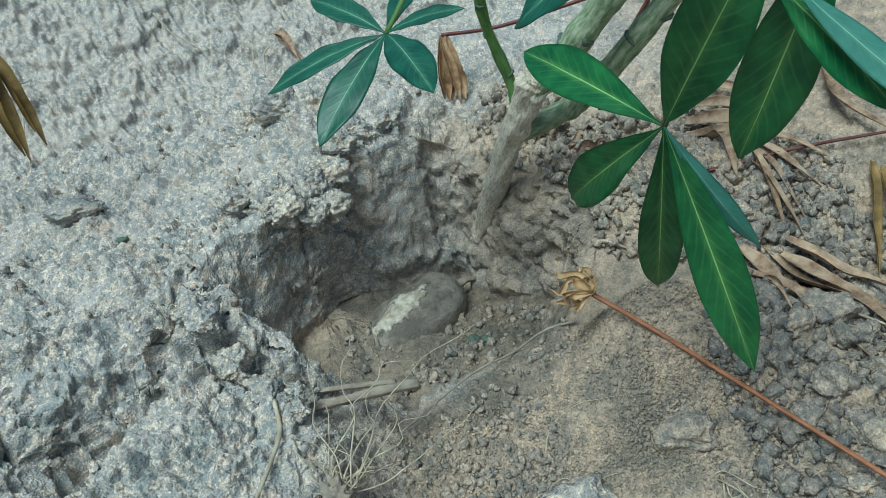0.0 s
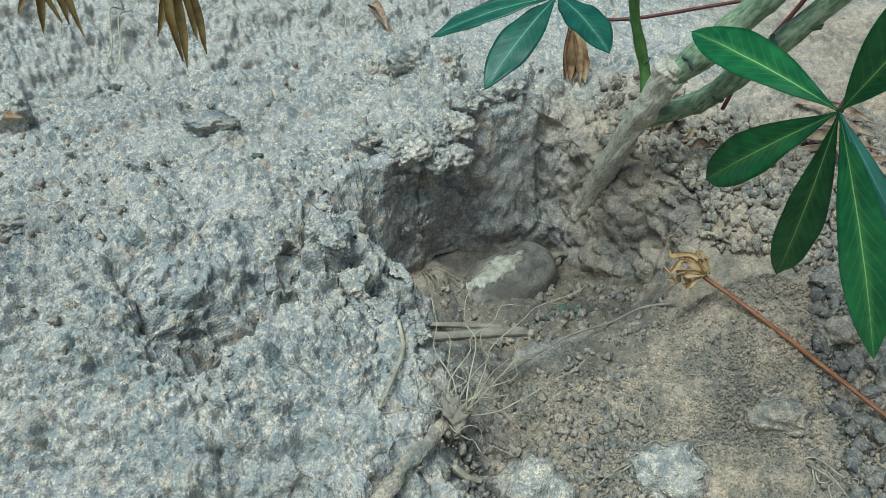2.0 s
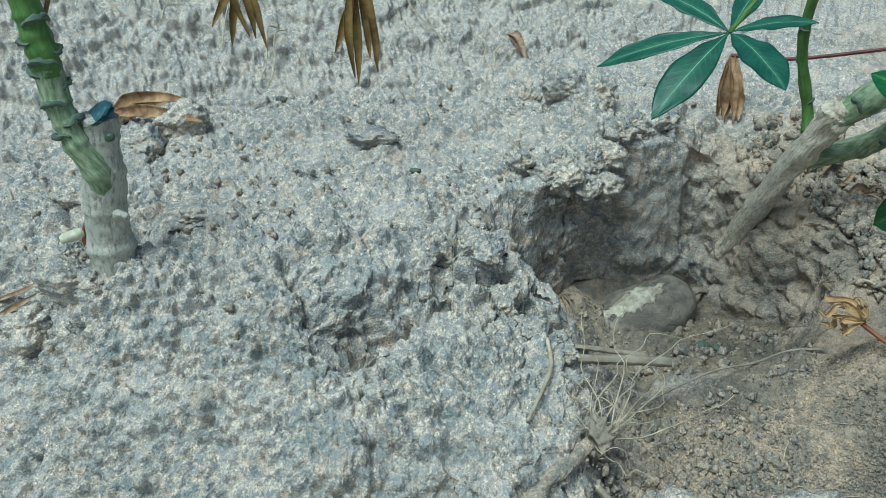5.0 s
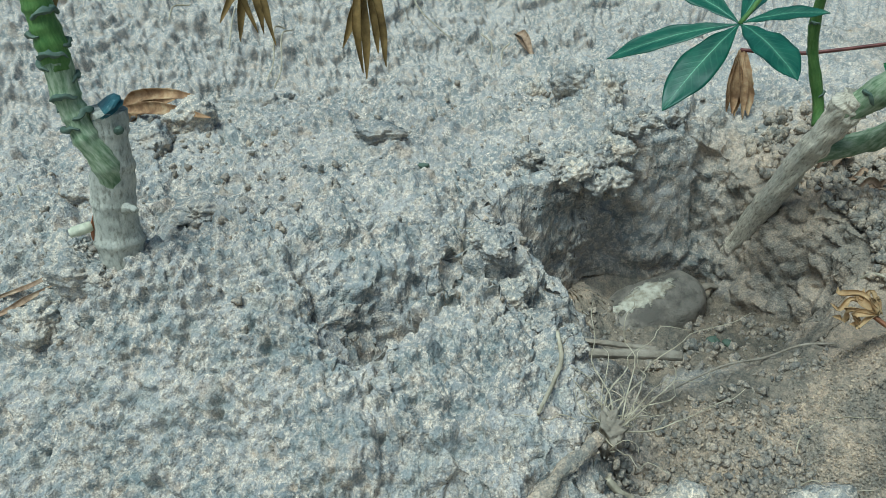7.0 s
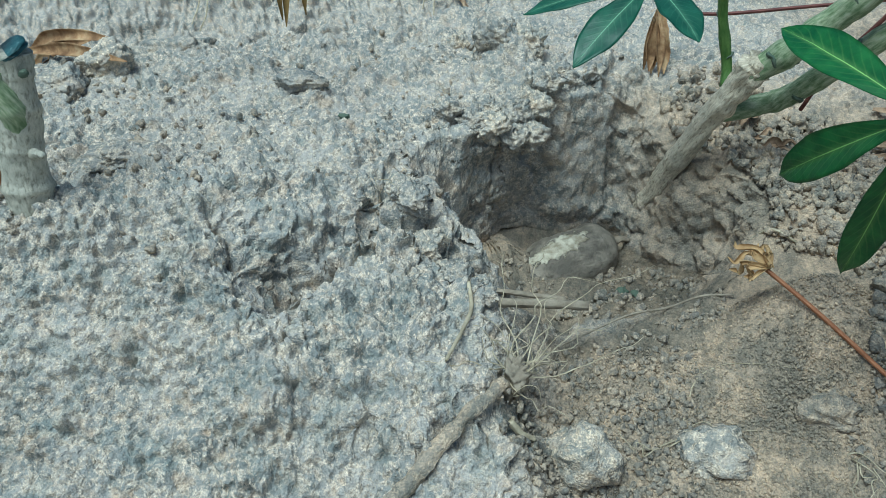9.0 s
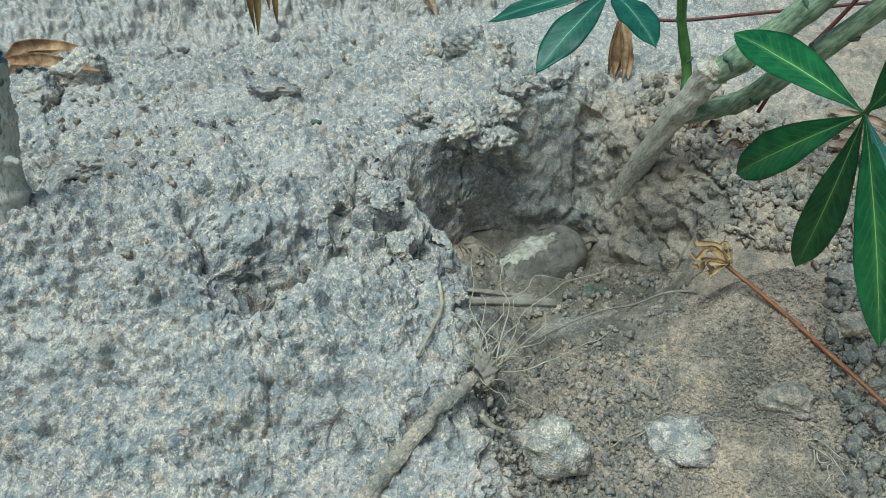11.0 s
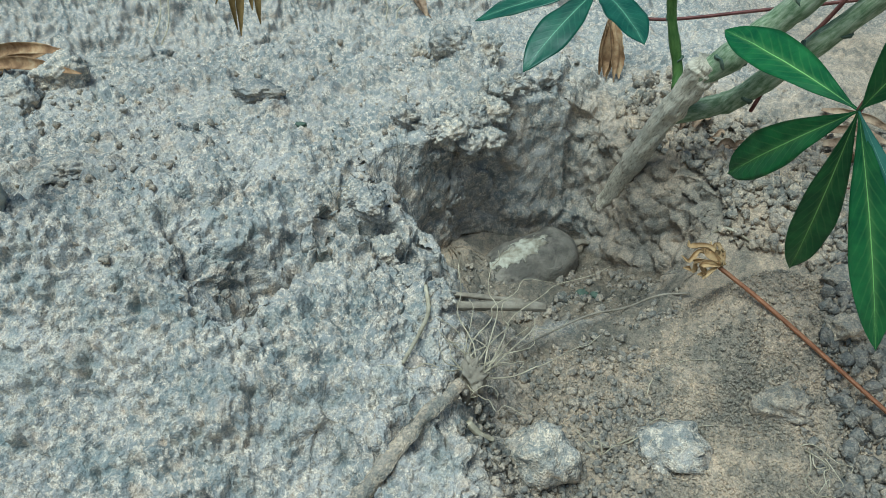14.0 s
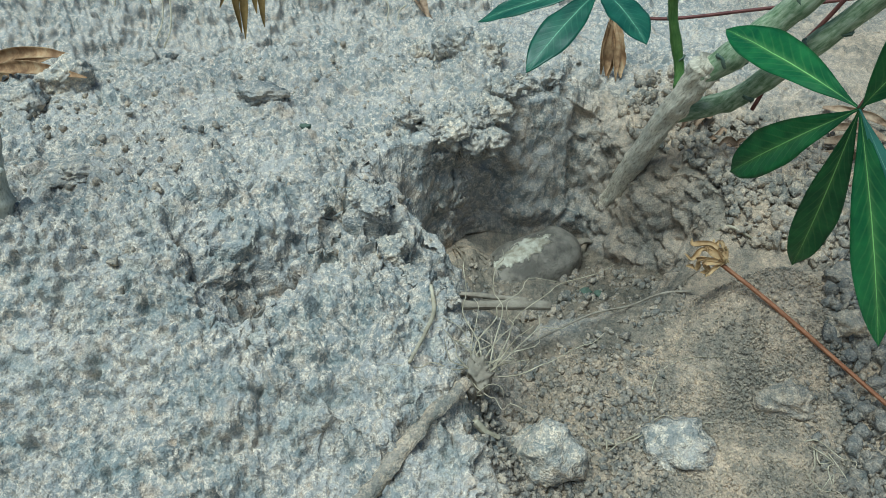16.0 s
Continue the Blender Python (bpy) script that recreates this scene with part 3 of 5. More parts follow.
def leaflet(parent, base, tip, half, facing=(0, -0.5, 0.85), sag=0.006, fold=0.25, curl=0.0, top=None, seed=0, twist=0.0):
    """One leaflet with a midrib fold, a waved edge and a paler underside."""
    base, tip = Vector(base), Vector(tip)
    d = (tip - base)
    length = d.length
    d.normalize()
    up = Vector(facing).normalized()
    up = (up - d * up.dot(d)).normalized()
    side0 = d.cross(up).normalized()
    nu, nv = 22, 10
    verts, uv, faces, index = [], [], [], []
    for layer in (0, 1):
        for i in range(nu + 1):
            t = i / nu
            ang = twist * t
            side = side0 * math.cos(ang) + up * math.sin(ang)
            norm = up * math.cos(ang) - side0 * math.sin(ang)
            w = half * (t**1.25) * (1 - t) * (1 + 0.25 * t) / 0.249
            w = max(w, 0.0006 * (1 - t) + 0.00005)
            centre = base + d * (length * t) + up * (4 * sag * t * (1 - t)) - up * (curl * t * t)
            for j in range(nv + 1):
                v = 2 * j / nv - 1
                wave = 0.07 * half * noise.noise((t * 6 + seed * 1.7, v * 2.0, seed)) + 0.05 * half * v * v * math.sin(t * 21 + seed)
                lift = fold * abs(v) * w - 0.35 * fold * v * v * w
                p = centre + side * (v * w * (1 - 0.06 * fold)) + norm * (lift + wave * min(1, 4 * t))
                verts.append(p - norm * (0.00045 * layer))
                uv.append((t, (v + 1) / 2))
    row = nv + 1
    half_n = (nu + 1) * row
    for i in range(nu):
        for j in range(nv):
            a = i * row + j
            faces.append((a, a + 1, a + row + 1, a + row))
            index.append(0)
            b = a + half_n
            faces.append((b, b + row, b + row + 1, b + 1))
            index.append(1)
        for a in (i * row, i * row + nv):
            faces.append((a, a + row, a + row + half_n, a + half_n))
            index.append(0)
    return solid("leaflet", verts, faces, None, parent=parent, mats=[top or LEAF_TOP, LEAF_UNDER], index=index, uv=uv)


def dry_strip(parent, pts, half, mat, seed=0, curl=1.6, name="dry_leaflet"):
    """A withered leaflet rolled in on itself along a bent line."""
    n, m = 18, 8
    line = spline(pts, n)
    verts, faces = [], []
    for layer in (0, 1):
        for i, p in enumerate(line):
            d = (line[min(i + 1, n - 1)] - line[max(i - 1, 0)]).normalized()
            a = d.cross(Vector((0.4, -0.6, 0.7)))
            a.normalize()
            b = d.cross(a)
            t = i / (n - 1)
            w = half * max(0.10, math.sin(math.pi * min(1, 0.12 + 0.88 * t)) ** 0.7)
            roll = curl * (0.8 + 0.5 * noise.noise((t * 3, seed, 1.5)))
            turn = 1.2 * noise.noise((t * 1.6, seed * 2.3, 4.0))
            rad = w / max(roll, 0.3)
            for j in range(m + 1):
                v = 2 * j / m - 1
                w2 = v * roll + turn
                crinkle = 1 + 0.16 * noise.noise((t * 12, v * 3, seed)) - 0.06 * layer
                verts.append(p + (a * math.sin(w2) + b * (math.cos(w2) - math.cos(turn))) * rad * crinkle - b * (0.0004 * layer))
    row, half_n = m + 1, n * (m + 1)
    for i in range(n - 1):
        for j in range(m):
            q = i * row + j
            faces.append((q, q + 1, q + row + 1, q + row))
            q += half_n
            faces.append((q, q + row, q + row + 1, q + 1))
        for q in (i * row, i * row + m):
            faces.append((q, q + row, q + row + half_n, q + half_n))
    return solid(name, verts, faces, mat, parent=parent)


def lump(at, size, seed, squash=(1, 1, 1), sub=3, rough=0.32, turn=0.0, blunt=0.55):
    """Verts and faces of an uneven, broken-faced clod."""
    bm = bmesh.new()
    bmesh.ops.create_icosphere(bm, subdivisions=sub, radius=1)
    rng = np.random.default_rng(int(seed) + 900)
    cuts = [(Vector(rng.normal(size=3)).normalized(), blunt + 0.3 * rng.random()) for _ in range(6)]
    verts = []
    c, s = math.cos(turn), math.sin(turn)
    for v in bm.verts:
        p = v.co.copy()
        q = p * (1 + rough * noise.noise(p * 1.1 + Vector((seed, 0, 0))))
        for n, off in cuts:
            over = q.dot(n) - off
            if over > 0:
                q = q - n * (0.65 * over)
        q = q * (1 + 0.5 * rough * noise.noise(p * 2.7 + Vector((0, seed, 0))) + 0.40 * rough * noise.noise(p * 6 + Vector((0, 0, seed))) + 0.18 * rough * noise.noise(p * 14 + Vector((seed, 0, seed))))
        x, y, z = q.x * squash[0], q.y * squash[1], q.z * squash[2]
        verts.append(Vector(at) + Vector((c * x - s * y, s * x + c * y, z)) * size)
    bm.verts.index_update()
    faces = [tuple(v.index for v in f.verts) for f in bm.faces]
    bm.free()
    return verts, faces


# ---- the ground, one sheet out to the horizon ----
def widening(start, step, factor, far):
    out = [start]
    while out[-1] < far:
        step *= factor
        out.append(out[-1] + step)
    return np.array(out)


def ground_grid():
    """A fan of rows and columns, finest over the dug ridge, closed all round and out to the horizon."""
    turn = np.radians(np.concatenate([np.arange(-38, 56.5, 0.090), np.arange(57.5, 320.5, 4.0), [321.0]]))
    inner = np.concatenate([[0.004], np.arange(0.03, 0.33, 0.02)])
    run = np.concatenate([inner, np.arange(0.33, 0.95, 0.00098), np.arange(0.95, 1.25, 0.004), np.arange(1.25, 2.05, 0.0031), widening(2.05, 0.0031, 1.13, 70)])
    R, T = np.meshgrid(run, turn, indexing="ij")
    return -0.095 - R * np.sin(T), -0.075 + R * np.cos(T)


def build_ground():
    X, Y = ground_grid()
    shape = X.shape
    x, y = X.ravel(), Y.ravel()
    # a broad band of the sheet's mesh goes into the pit's walls, which may lean in or be undercut
    d, foot, run, ox, oy = pit_edge(x, y)
    q = np.clip((d + RING_IN) / (RING_IN + RING_OUT), 0, 1)
    low = -RING_IN - REACH
    to = np.select(
        [d < low, d < -RING_IN, d < RING_OUT, d < RING_OUT + 0.05],
        [d, low + (d - low) * (foot - low) / REACH, wall_run(q, foot), (d - RING_OUT) * (RING_OUT + 0.05) / 0.05], d)
    rx, ry = x - ox * (d - np.maximum(to, 0) * (d > RING_OUT)), y - oy * (d - np.maximum(to, 0) * (d > RING_OUT))
    wx, wy = x + ox * (to - d), y + oy * (to - d)
    rise = 0.3 * q + 0.7 * q * q * (3 - 2 * q)
    open_land = d > RING_OUT
    top = undug(np.where(open_land, wx, rx), np.where(open_land, wy, ry))
    z = np.where(open_land, top, np.minimum(pit_floor(wx, wy), top - 0.004) * (1 - rise) + top * rise)
    z = z - 0.006 * np.exp(-((to / 0.010) ** 2)) * (q > 0.7) * sstep(0.05, 0.12, top - 0.18)
    x, y = wx, wy
    inside = np.where(open_land, 0.0, 1 - q)
    ring = (d > -RING_IN) & ~open_land
    brink = sstep(0.6, 0.9, q) * ring
    fine, loose, shade_mottle = relief(x + (rx - x) * brink, y + (ry - y) * brink, z + (top - z) * brink, inside)
    fine = fine * (1 - sstep(2.1, 3.2, np.hypot(x, y)))
    bearing = np.degrees(np.arctan2(-(x + 0.095), y + 0.075))
    fine = fine * sstep(-38.5, -35.5, bearing) * sstep(57, 54, bearing)
    # the walls: broken earth, smooth where the spade cut
    wall = sstep(1.0, 0.88, q) * sstep(0.02, 0.25, q) * sstep(0.04, 0.10, top - 0.18)
    face = np.zeros(x.shape)
    m = wall > 0.001
    px, py, pz, pr, pq = x[m], y[m], z[m], run[m], q[m]
    jx, jz = px + 0.006 * grain(px + py, pz, 0.018, 95), pz + 0.006 * grain(px - py, pz, 0.018, 96)
    k1, kv = cells3(jx, py, jz, 0.034, 92)
    m1, mv = cells3(jx, py, jz, 0.015, 93)
    n1, nv = cells3(px, py, pz, 0.0075, 99)
    o1, ov = cells3(px, py, pz, 0.0042, 91)
    swell = 0.008 * layered(px + 0.6 * py, pz, 0.05, 3, 94, 0.55)
    broken = swell + 0.013 * dome(k1, 1.2) * kv + 0.0085 * dome(m1, 1.15) * mv + 0.004 * dome(n1, 1.1) * nv + 0.0016 * dome(o1, 1.1) * ov - 0.008
    cut = np.clip(sstep(0.25, 0.27, pr) * sstep(0.36, 0.335, pr) * sstep(0.25, 0.4, pq) + sstep(0.475, 0.485, pr) * sstep(0.545, 0.53, pr) * sstep(0.15, 0.35, pq), 0, 1)
    plane = 0.0035 * layered(px + 0.6 * py, pz, 0.022, 4, 90) + 0.0008 * dome(o1, 1.1) * ov + 0.005
    face[m] = wall[m] * (broken * (1 - cut) + plane * cut)
    fine = fine * (1 - wall)
    P = np.stack([x, y, z], 1).reshape(*shape, 3)
    nrm = np.cross(np.gradient(P, axis=0), np.gradient(P, axis=1)).reshape(-1, 3)
    nrm = np.where((nrm[:, 2].mean() > 0), 1.0, -1.0) * nrm / np.maximum(np.linalg.norm(nrm, axis=1), 1e-15)[:, None]
    tame = sstep(0.12, 0.30, np.hypot(x + 0.095, y + 0.075))[:, None]
    nrm = nrm * tame + np.array([0, 0, 1.0]) * (1 - tame)
    co = np.stack([x, y, z], 1) + nrm * fine[:, None] + np.stack([-ox, -oy, 0.25 + 0 * ox], 1) * face[:, None]
    rows, cols = shape
    idx = np.arange(rows * cols).reshape(shape)
    nxt = np.roll(idx, -1, 1)
    quads = np.stack([idx[:-1], idx[1:], nxt[1:], nxt[:-1]], -1).reshape(-1, 4)[:, ::-1]
    me = bpy.data.meshes.new("ground")
    me.vertices.add(len(co))
    me.vertices.foreach_set("co", co.ravel())
    me.loops.add(quads.size + cols)
    me.loops.foreach_set("vertex_index", np.concatenate([quads.ravel(), idx[0]]))
    me.polygons.add(len(quads) + 1)
    me.polygons.foreach_set("loop_start", np.append(np.arange(0, quads.size, 4), quads.size))
    me.polygons.foreach_set("use_smooth", np.ones(len(quads) + 1, bool))
    me.update(calc_edges=True)
    # uneven broad patch, centred on the pit, where the dug soil is darker
    pit_patch = 1.15 * np.exp(-(((x + 0.065) / 0.115) ** 2) - (((y - 0.60) / 0.135) ** 2)) + 0.25 * layered(x, y, 0.05, 3, 101)
    dug = np.clip(loose * (1 - inside) + inside * (0.35 + 0.40 * sstep(-0.07, 0.0, x) + 0.60 * sstep(0.85, 1.0, inside)), 0, 1)
    for name, value in (("loose", dug), ("pit_dark", sstep(0.25, 0.75, pit_patch)), ("shade_mottle", shade_mottle)):
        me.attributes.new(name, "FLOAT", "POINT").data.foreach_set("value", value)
    me.materials.append(SOIL)
    ob = new("ground", me)
    return tagged(ob, "pale grey crusted earth ridges with a freshly dug pit", "ground", kind="structure")


build_ground()


# ---- clods and crumbs ----
def clod(at, size, seed, label, squash=(1, 1, 0.75), turn=0.0, sink=0.35, name="soil_clod", group="soil clods", category="clod", rough=0.5, mat=None):
    z = on(*at) + size * squash[2] * (1 - 2 * sink)
    v, f = lump((at[0], at[1], z), size, seed, squash, 5 if mat is RIM else 4, rough, turn, 0.9 if mat is RIM else 0.55)
    ob = solid(name, v, f, mat or CLOD, at=(at[0], at[1], on(*at)))
    return tagged(ob, label, category, group)


clod((-0.077, 0.368), 0.026, 3, "pale angular lump of dry earth on loose soil", (1.0, 1.0, 1.0), 0.5, 0.16, "rock", rough=0.42, mat=PALE)
clod((0.016, 0.402), 0.026, 8, "rounded pale clod half buried in loose soil", (1.15, 0.85, 0.7), 0.2, 0.42, mat=PALE)
clod((0.104, 0.436), 0.024, 12, "brown clod set in the spoil heap", (0.8, 1.0, 0.6), 0.9, 0.6)
clod((0.146, 0.478), 0.016, 15, "round grey clod beside the rusty stalk", (1, 0.9, 0.7), 0.1, 0.3)
clod((0.150, 0.520), 0.014, 16, "small reddish brown clod on dug soil", (1.1, 0.9, 0.8), 0.4, 0.3)
clod((-0.527, 0.384), 0.021, 21, "angular grey clod at the foot of the cut stake", (1.25, 0.9, 0.8), 0.15, 0.5, rough=0.45, mat=RIM)
clod((-0.562, 0.370), 0.020, 22, "rounded grey clod on the ridge flank", (1, 0.9, 0.8), 0.0, 0.45, rough=0.45, mat=RIM)
for n, (px, py, ps) in enumerate([(0.222, 0.505, 0.021), (0.205, 0.450, 0.016), (0.195, 0.485, 0.012), (0.245, 0.455, 0.016), (0.222, 0.418, 0.016), (0.180, 0.430, 0.012), (0.215, 0.535, 0.014), (0.185, 0.520, 0.011), (0.250, 0.405, 0.014), (0.200, 0.395, 0.011), (0.170, 0.385, 0.009), (0.265, 0.540, 0.014)]):
    clod((px, py), ps, 40 + n, "grey clod in the rubble beside the spoil heap", (1.1, 0.9, 0.7), n * 0.7, 0.3)

# stones and knobs lying on the ridge
for n, (px, py, ps, sq) in enumerate([(-0.372, 0.643, 0.020, (1.3, 0.8, 0.5)), (-0.590, 0.668, 0.026, (1.0, 0.8, 0.8)), (-0.612, 0.618, 0.022, (1.1, 0.9, 0.7)), (-0.247, 0.805, 0.014, (0.8, 0.8, 1.1)), (-0.196, 0.742, 0.024, (0.9, 0.9, 0.9)), (-0.165, 0.752, 0.020, (0.9, 0.9, 0.9)), (-0.560, 0.760, 0.030, (1.4, 0.9, 0.7)), (-0.478, 0.492, 0.024, (1.3, 1.0, 0.5)), (-0.560, 0.415, 0.018, (1.0, 0.9, 0.8)), (-0.545, 0.452, 0.016, (1.1, 0.9, 0.7)), (-0.600, 0.500, 0.020, (1.1, 0.9, 0.7))]):
    clod((px, py), ps, 220 + n, "grey stone-like clod lying on the crusted ridge", sq, n * 1.1, 0.50, rough=0.40, mat=RIM)
for n, (px, py, ps) in enumerate([(-0.316, 0.600, 0.0042), (-0.045, 0.618, 0.0060), (-0.032, 0.612, 0.0050)]):
    clod((px, py), ps, 240 + n, "small dark pebble on the earth", (1.2, 0.9, 0.8), n, 0.2, "pebble", "dark pebbles", "pebble", 0.4, DARK_BARK)

# the broken lip of the bank and the overhanging rim, made of separate clods
for n, (px, py, ps) in enumerate([(-0.246, 0.527, 0.011), (-0.240, 0.512, 0.013), (-0.228, 0.500, 0.014), (-0.232, 0.486, 0.010), (-0.213, 0.493, 0.013), (-0.215, 0.476, 0.012), (-0.197, 0.486, 0.011), (-0.197, 0.470, 0.013), (-0.180, 0.474, 0.010), (-0.182, 0.456, 0.012), (-0.165, 0.460, 0.010), (-0.168, 0.442, 0.009), (-0.156, 0.432, 0.008)]):
    clod((px, py), ps, 140 + n, "rounded grey clod on the crumbling lip of the pit", (1.0, 0.9, 0.9), n * 1.3, 0.42, rough=0.48, mat=RIM)
for n, (px, py, ps) in enumerate([(-0.150, 0.655, 0.017), (-0.163, 0.641, 0.015), (-0.182, 0.632, 0.016), (-0.203, 0.628, 0.013), (-0.152, 0.680, 0.016), (-0.138, 0.702, 0.015), (-0.170, 0.662, 0.018), (-0.118, 0.722, 0.013), (-0.098, 0.738, 0.012), (-0.192, 0.650, 0.012), (-0.224, 0.622, 0.011), (-0.130, 0.722, 0.012)]):
    clod((px, py), ps, 170 + n, "grey clod of crust overhanging the pit's rim", (1.1, 1.0, 0.9), n * 0.9, 0.48, rough=0.48, mat=RIM)


def crumbs(name, count, spots, low, high, seed, label, sub=1):
    """Many small crumbs of earth scattered in round patches, joined into one object."""
    rng = np.random.default_rng(seed)
    verts, faces = [], []
    protos = [lump((0, 0, 0), 1.0, 100 + k, (1, 0.75 + 0.25 * ((k * 0.37) % 1), 0.7 + 0.3 * ((k * 0.61) % 1)), sub, 0.85, 0, 0.42) for k in range(12)]
    px, py, ps = [], [], []
    weights = np.array([r * r for _, _, r in spots])
    for k in range(count):
        cx, cy, cr = spots[rng.choice(len(spots), p=weights / weights.sum())]
        a, d = rng.random() * 6.283, cr * math.sqrt(rng.random())
        px.append(cx + d * math.cos(a))
        py.append(cy + d * math.sin(a))
        ps.append(low + (high - low) * rng.random() ** 2.6)
    pz, inside, _ = land(np.array(px), np.array(py))
    shapes = [(np.array([tuple(v) for v in pv]), np.array(pf)) for pv, pf in protos]
    start = 0
    for k in range(count):
        if 0.03 < inside[k] < 0.97:
            continue
        pv, pf = shapes[k % 12]
        m = np.array(Euler((rng.random() * 3, rng.random() * 3, rng.random() * 6.283)).to_matrix()) * ps[k]
        verts.append(pv @ m.T + (px[k], py[k], pz[k] + 0.35 * ps[k]))
        faces.append(pf + start)
        start += len(pv)
    verts, faces = np.concatenate(verts).tolist(), np.concatenate(faces).tolist()
    ob = new(name, mesh_from(name, verts, faces, GRAIN if sub == 1 else CLOD, smooth=sub > 1))
    return tagged(ob, label, "soil crumbs", kind="stuff")


crumbs("soil_crumbs", 2200, [(0.12, 0.68, 0.08), (0.20, 0.66, 0.09), (0.07, 0.655, 0.035), (0.03, 0.76, 0.05)], 0.0022, 0.0085, 1, "grey crumbs of earth heaped beside the stem", 2)
crumbs("soil_crumbs", 2600, [(-0.045, 0.46, 0.06), (-0.02, 0.40, 0.05), (-0.09, 0.37, 0.05), (0.0, 0.56, 0.04), (0.16, 0.42, 0.05), (-0.05, 0.34, 0.06)], 0.0010, 0.0048, 2, "small brown crumbs strewn over the dug soil", 2)
crumbs("soil_crumbs", 1500, [(0.22, 0.47, 0.09), (0.24, 0.58, 0.07), (0.19, 0.37, 0.06)], 0.0025, 0.010, 3, "grey rubble beside the spoil heap", 2)
crumbs("soil_crumbs", 420, [(-0.40, 0.62, 0.25), (-0.16, 0.80, 0.10), (-0.55, 0.5, 0.15)], 0.0015, 0.005, 4, "small grains lying on the crusted ridge", 2)
crumbs("soil_crumbs", 420, [(-0.02, 0.64, 0.05), (-0.06, 0.56, 0.05), (-0.14, 0.62, 0.03)], 0.0012, 0.006, 5, "crumbs fallen to the pit's floor", 2)
crumbs("soil_grains", 14000, [(0.07, 0.48, 0.075), (0.04, 0.43, 0.07), (0.10, 0.42, 0.06), (-0.03, 0.44, 0.06), (0.06, 0.37, 0.09)], 0.0007, 0.0021, 6, "fine brown grains of the spoil heap", 1)


# ---- the tuber in the pit ----
def build_tuber():
    a, b = Vector((-0.182, 0.612, 0.152)), Vector((-0.054, 0.698, 0.192))
    d = (b - a).normalized()
    side = d.cross(Vector((0, 0, 1))).normalized()
    up = side.cross(d)
    prof = [0.30, 0.46, 0.74, 0.98, 1.08, 1.08, 0.98, 0.62]
    n, m = 64, 48
    verts, faces, peel = [], [], []
    for i in range(n + 1):
        t = i / n
        u = t * 7
        k = min(int(u), 6)
        r = (prof[k] + (prof[k + 1] - prof[k]) * (u - k)) * 0.031
        if t > 0.9:
            r *= math.sqrt(max(0.0, 1 - ((t - 0.9) / 0.1) ** 2)) * 0.9 + 0.1
        for j in range(m):
            w = 2 * math.pi * j / m
            q = r * (1 + 0.16 * noise.noise((t * 5, math.cos(w) * 1.2, math.sin(w) * 1.2)) + 0.05 * noise.noise((t * 22, math.cos(w) * 4, math.sin(w) * 4)) + 0.025 * noise.noise((t * 50, math.cos(w) * 9, math.sin(w) * 9)))
            p = a + (b - a) * t + side * (q * math.cos(w)) + up * (q * math.sin(w))
            verts.append(p)
            peel.append(math.exp(-(((t - 0.56) / 0.26) ** 2)) * math.exp(-(((w - 1.30) / 0.42) ** 2)) * 1.0)
    for i in range(n):
        for j in range(m):
            faces.append((i * m + j, i * m + (j + 1) % m, (i + 1) * m + (j + 1) % m, (i + 1) * m + j))
    faces += [tuple(range(m - 1, -1, -1)), tuple(n * m + j for j in range(m))]
    tuber = thing("cassava_tuber", (a.x, a.y, 0.18), "muddy brown cassava tuber with a pale scraped patch, half buried", "tuber")
    body = solid("tuber_body", verts, faces, TUBER, parent=tuber)
    body.data.attributes.new("peeled", "FLOAT", "POINT").data.foreach_set("value", peel)
    v, f = tube([b - d * 0.004, b + d * 0.006 + Vector((0.002, 0, 0.001)), b + d * 0.012 + Vector((0.006, -0.002, -0.002))], [0.005, 0.0035, 0.0025], 8, 8, 0.2)
    solid("tuber_tip", v, f, ROOT, parent=tuber)


build_tuber()


# ---- plants ----
def leaf_at(plant, hub, tips, stalk, halves, facing, top=None, sag=0.006, fold=0.25, seed=0, curls=None, stalk_mat=None, stalk_r=0.0017):
    v, f = tube(stalk, [stalk_r * 1.15, stalk_r, stalk_r * 1.1], 20, 8)
    st = solid("leaf_stalk", v, f, stalk_mat or STALK, parent=plant)
    for k, (tip, h) in enumerate(zip(tips, halves)):
        leaflet(st, hub, tip, h, facing, sag, fold, (curls or [0] * 9)[k], top, seed + k)
    return st


def scars(parent, pts, radius, places, seed=0):
    """Knobbly leaf scars standing out of a stem."""
    line = spline(pts, 60)
    for k, t in enumerate(places):
        p = line[int(t * 59)]
        d = (line[min(int(t * 59) + 1, 59)] - line[max(int(t * 59) - 1, 0)]).normalized()
        a = d.cross(Vector((0.2, 1, 0.3))).normalized()
        ring = []
        for i in range(7):
            w = k * 2.4 + seed + (i - 3) * 0.42
            out = Matrix.Rotation(w, 3, d) @ a
            ring.append(p + out * radius * (1.0 + 0.22 * math.cos((i - 3) * 0.5)) + d * (0.0018 * math.cos((i - 3) * 0.9) + 0.001 * math.sin(i * 2.7 + k)))
        v, f = tube(ring, [radius * 0.10, radius * 0.18, radius * 0.27, radius * 0.17, radius * 0.08], 16, 8, 0.9, seed=k + seed)
        solid("leaf_scar", v, f, DARK_BARK, parent=parent)


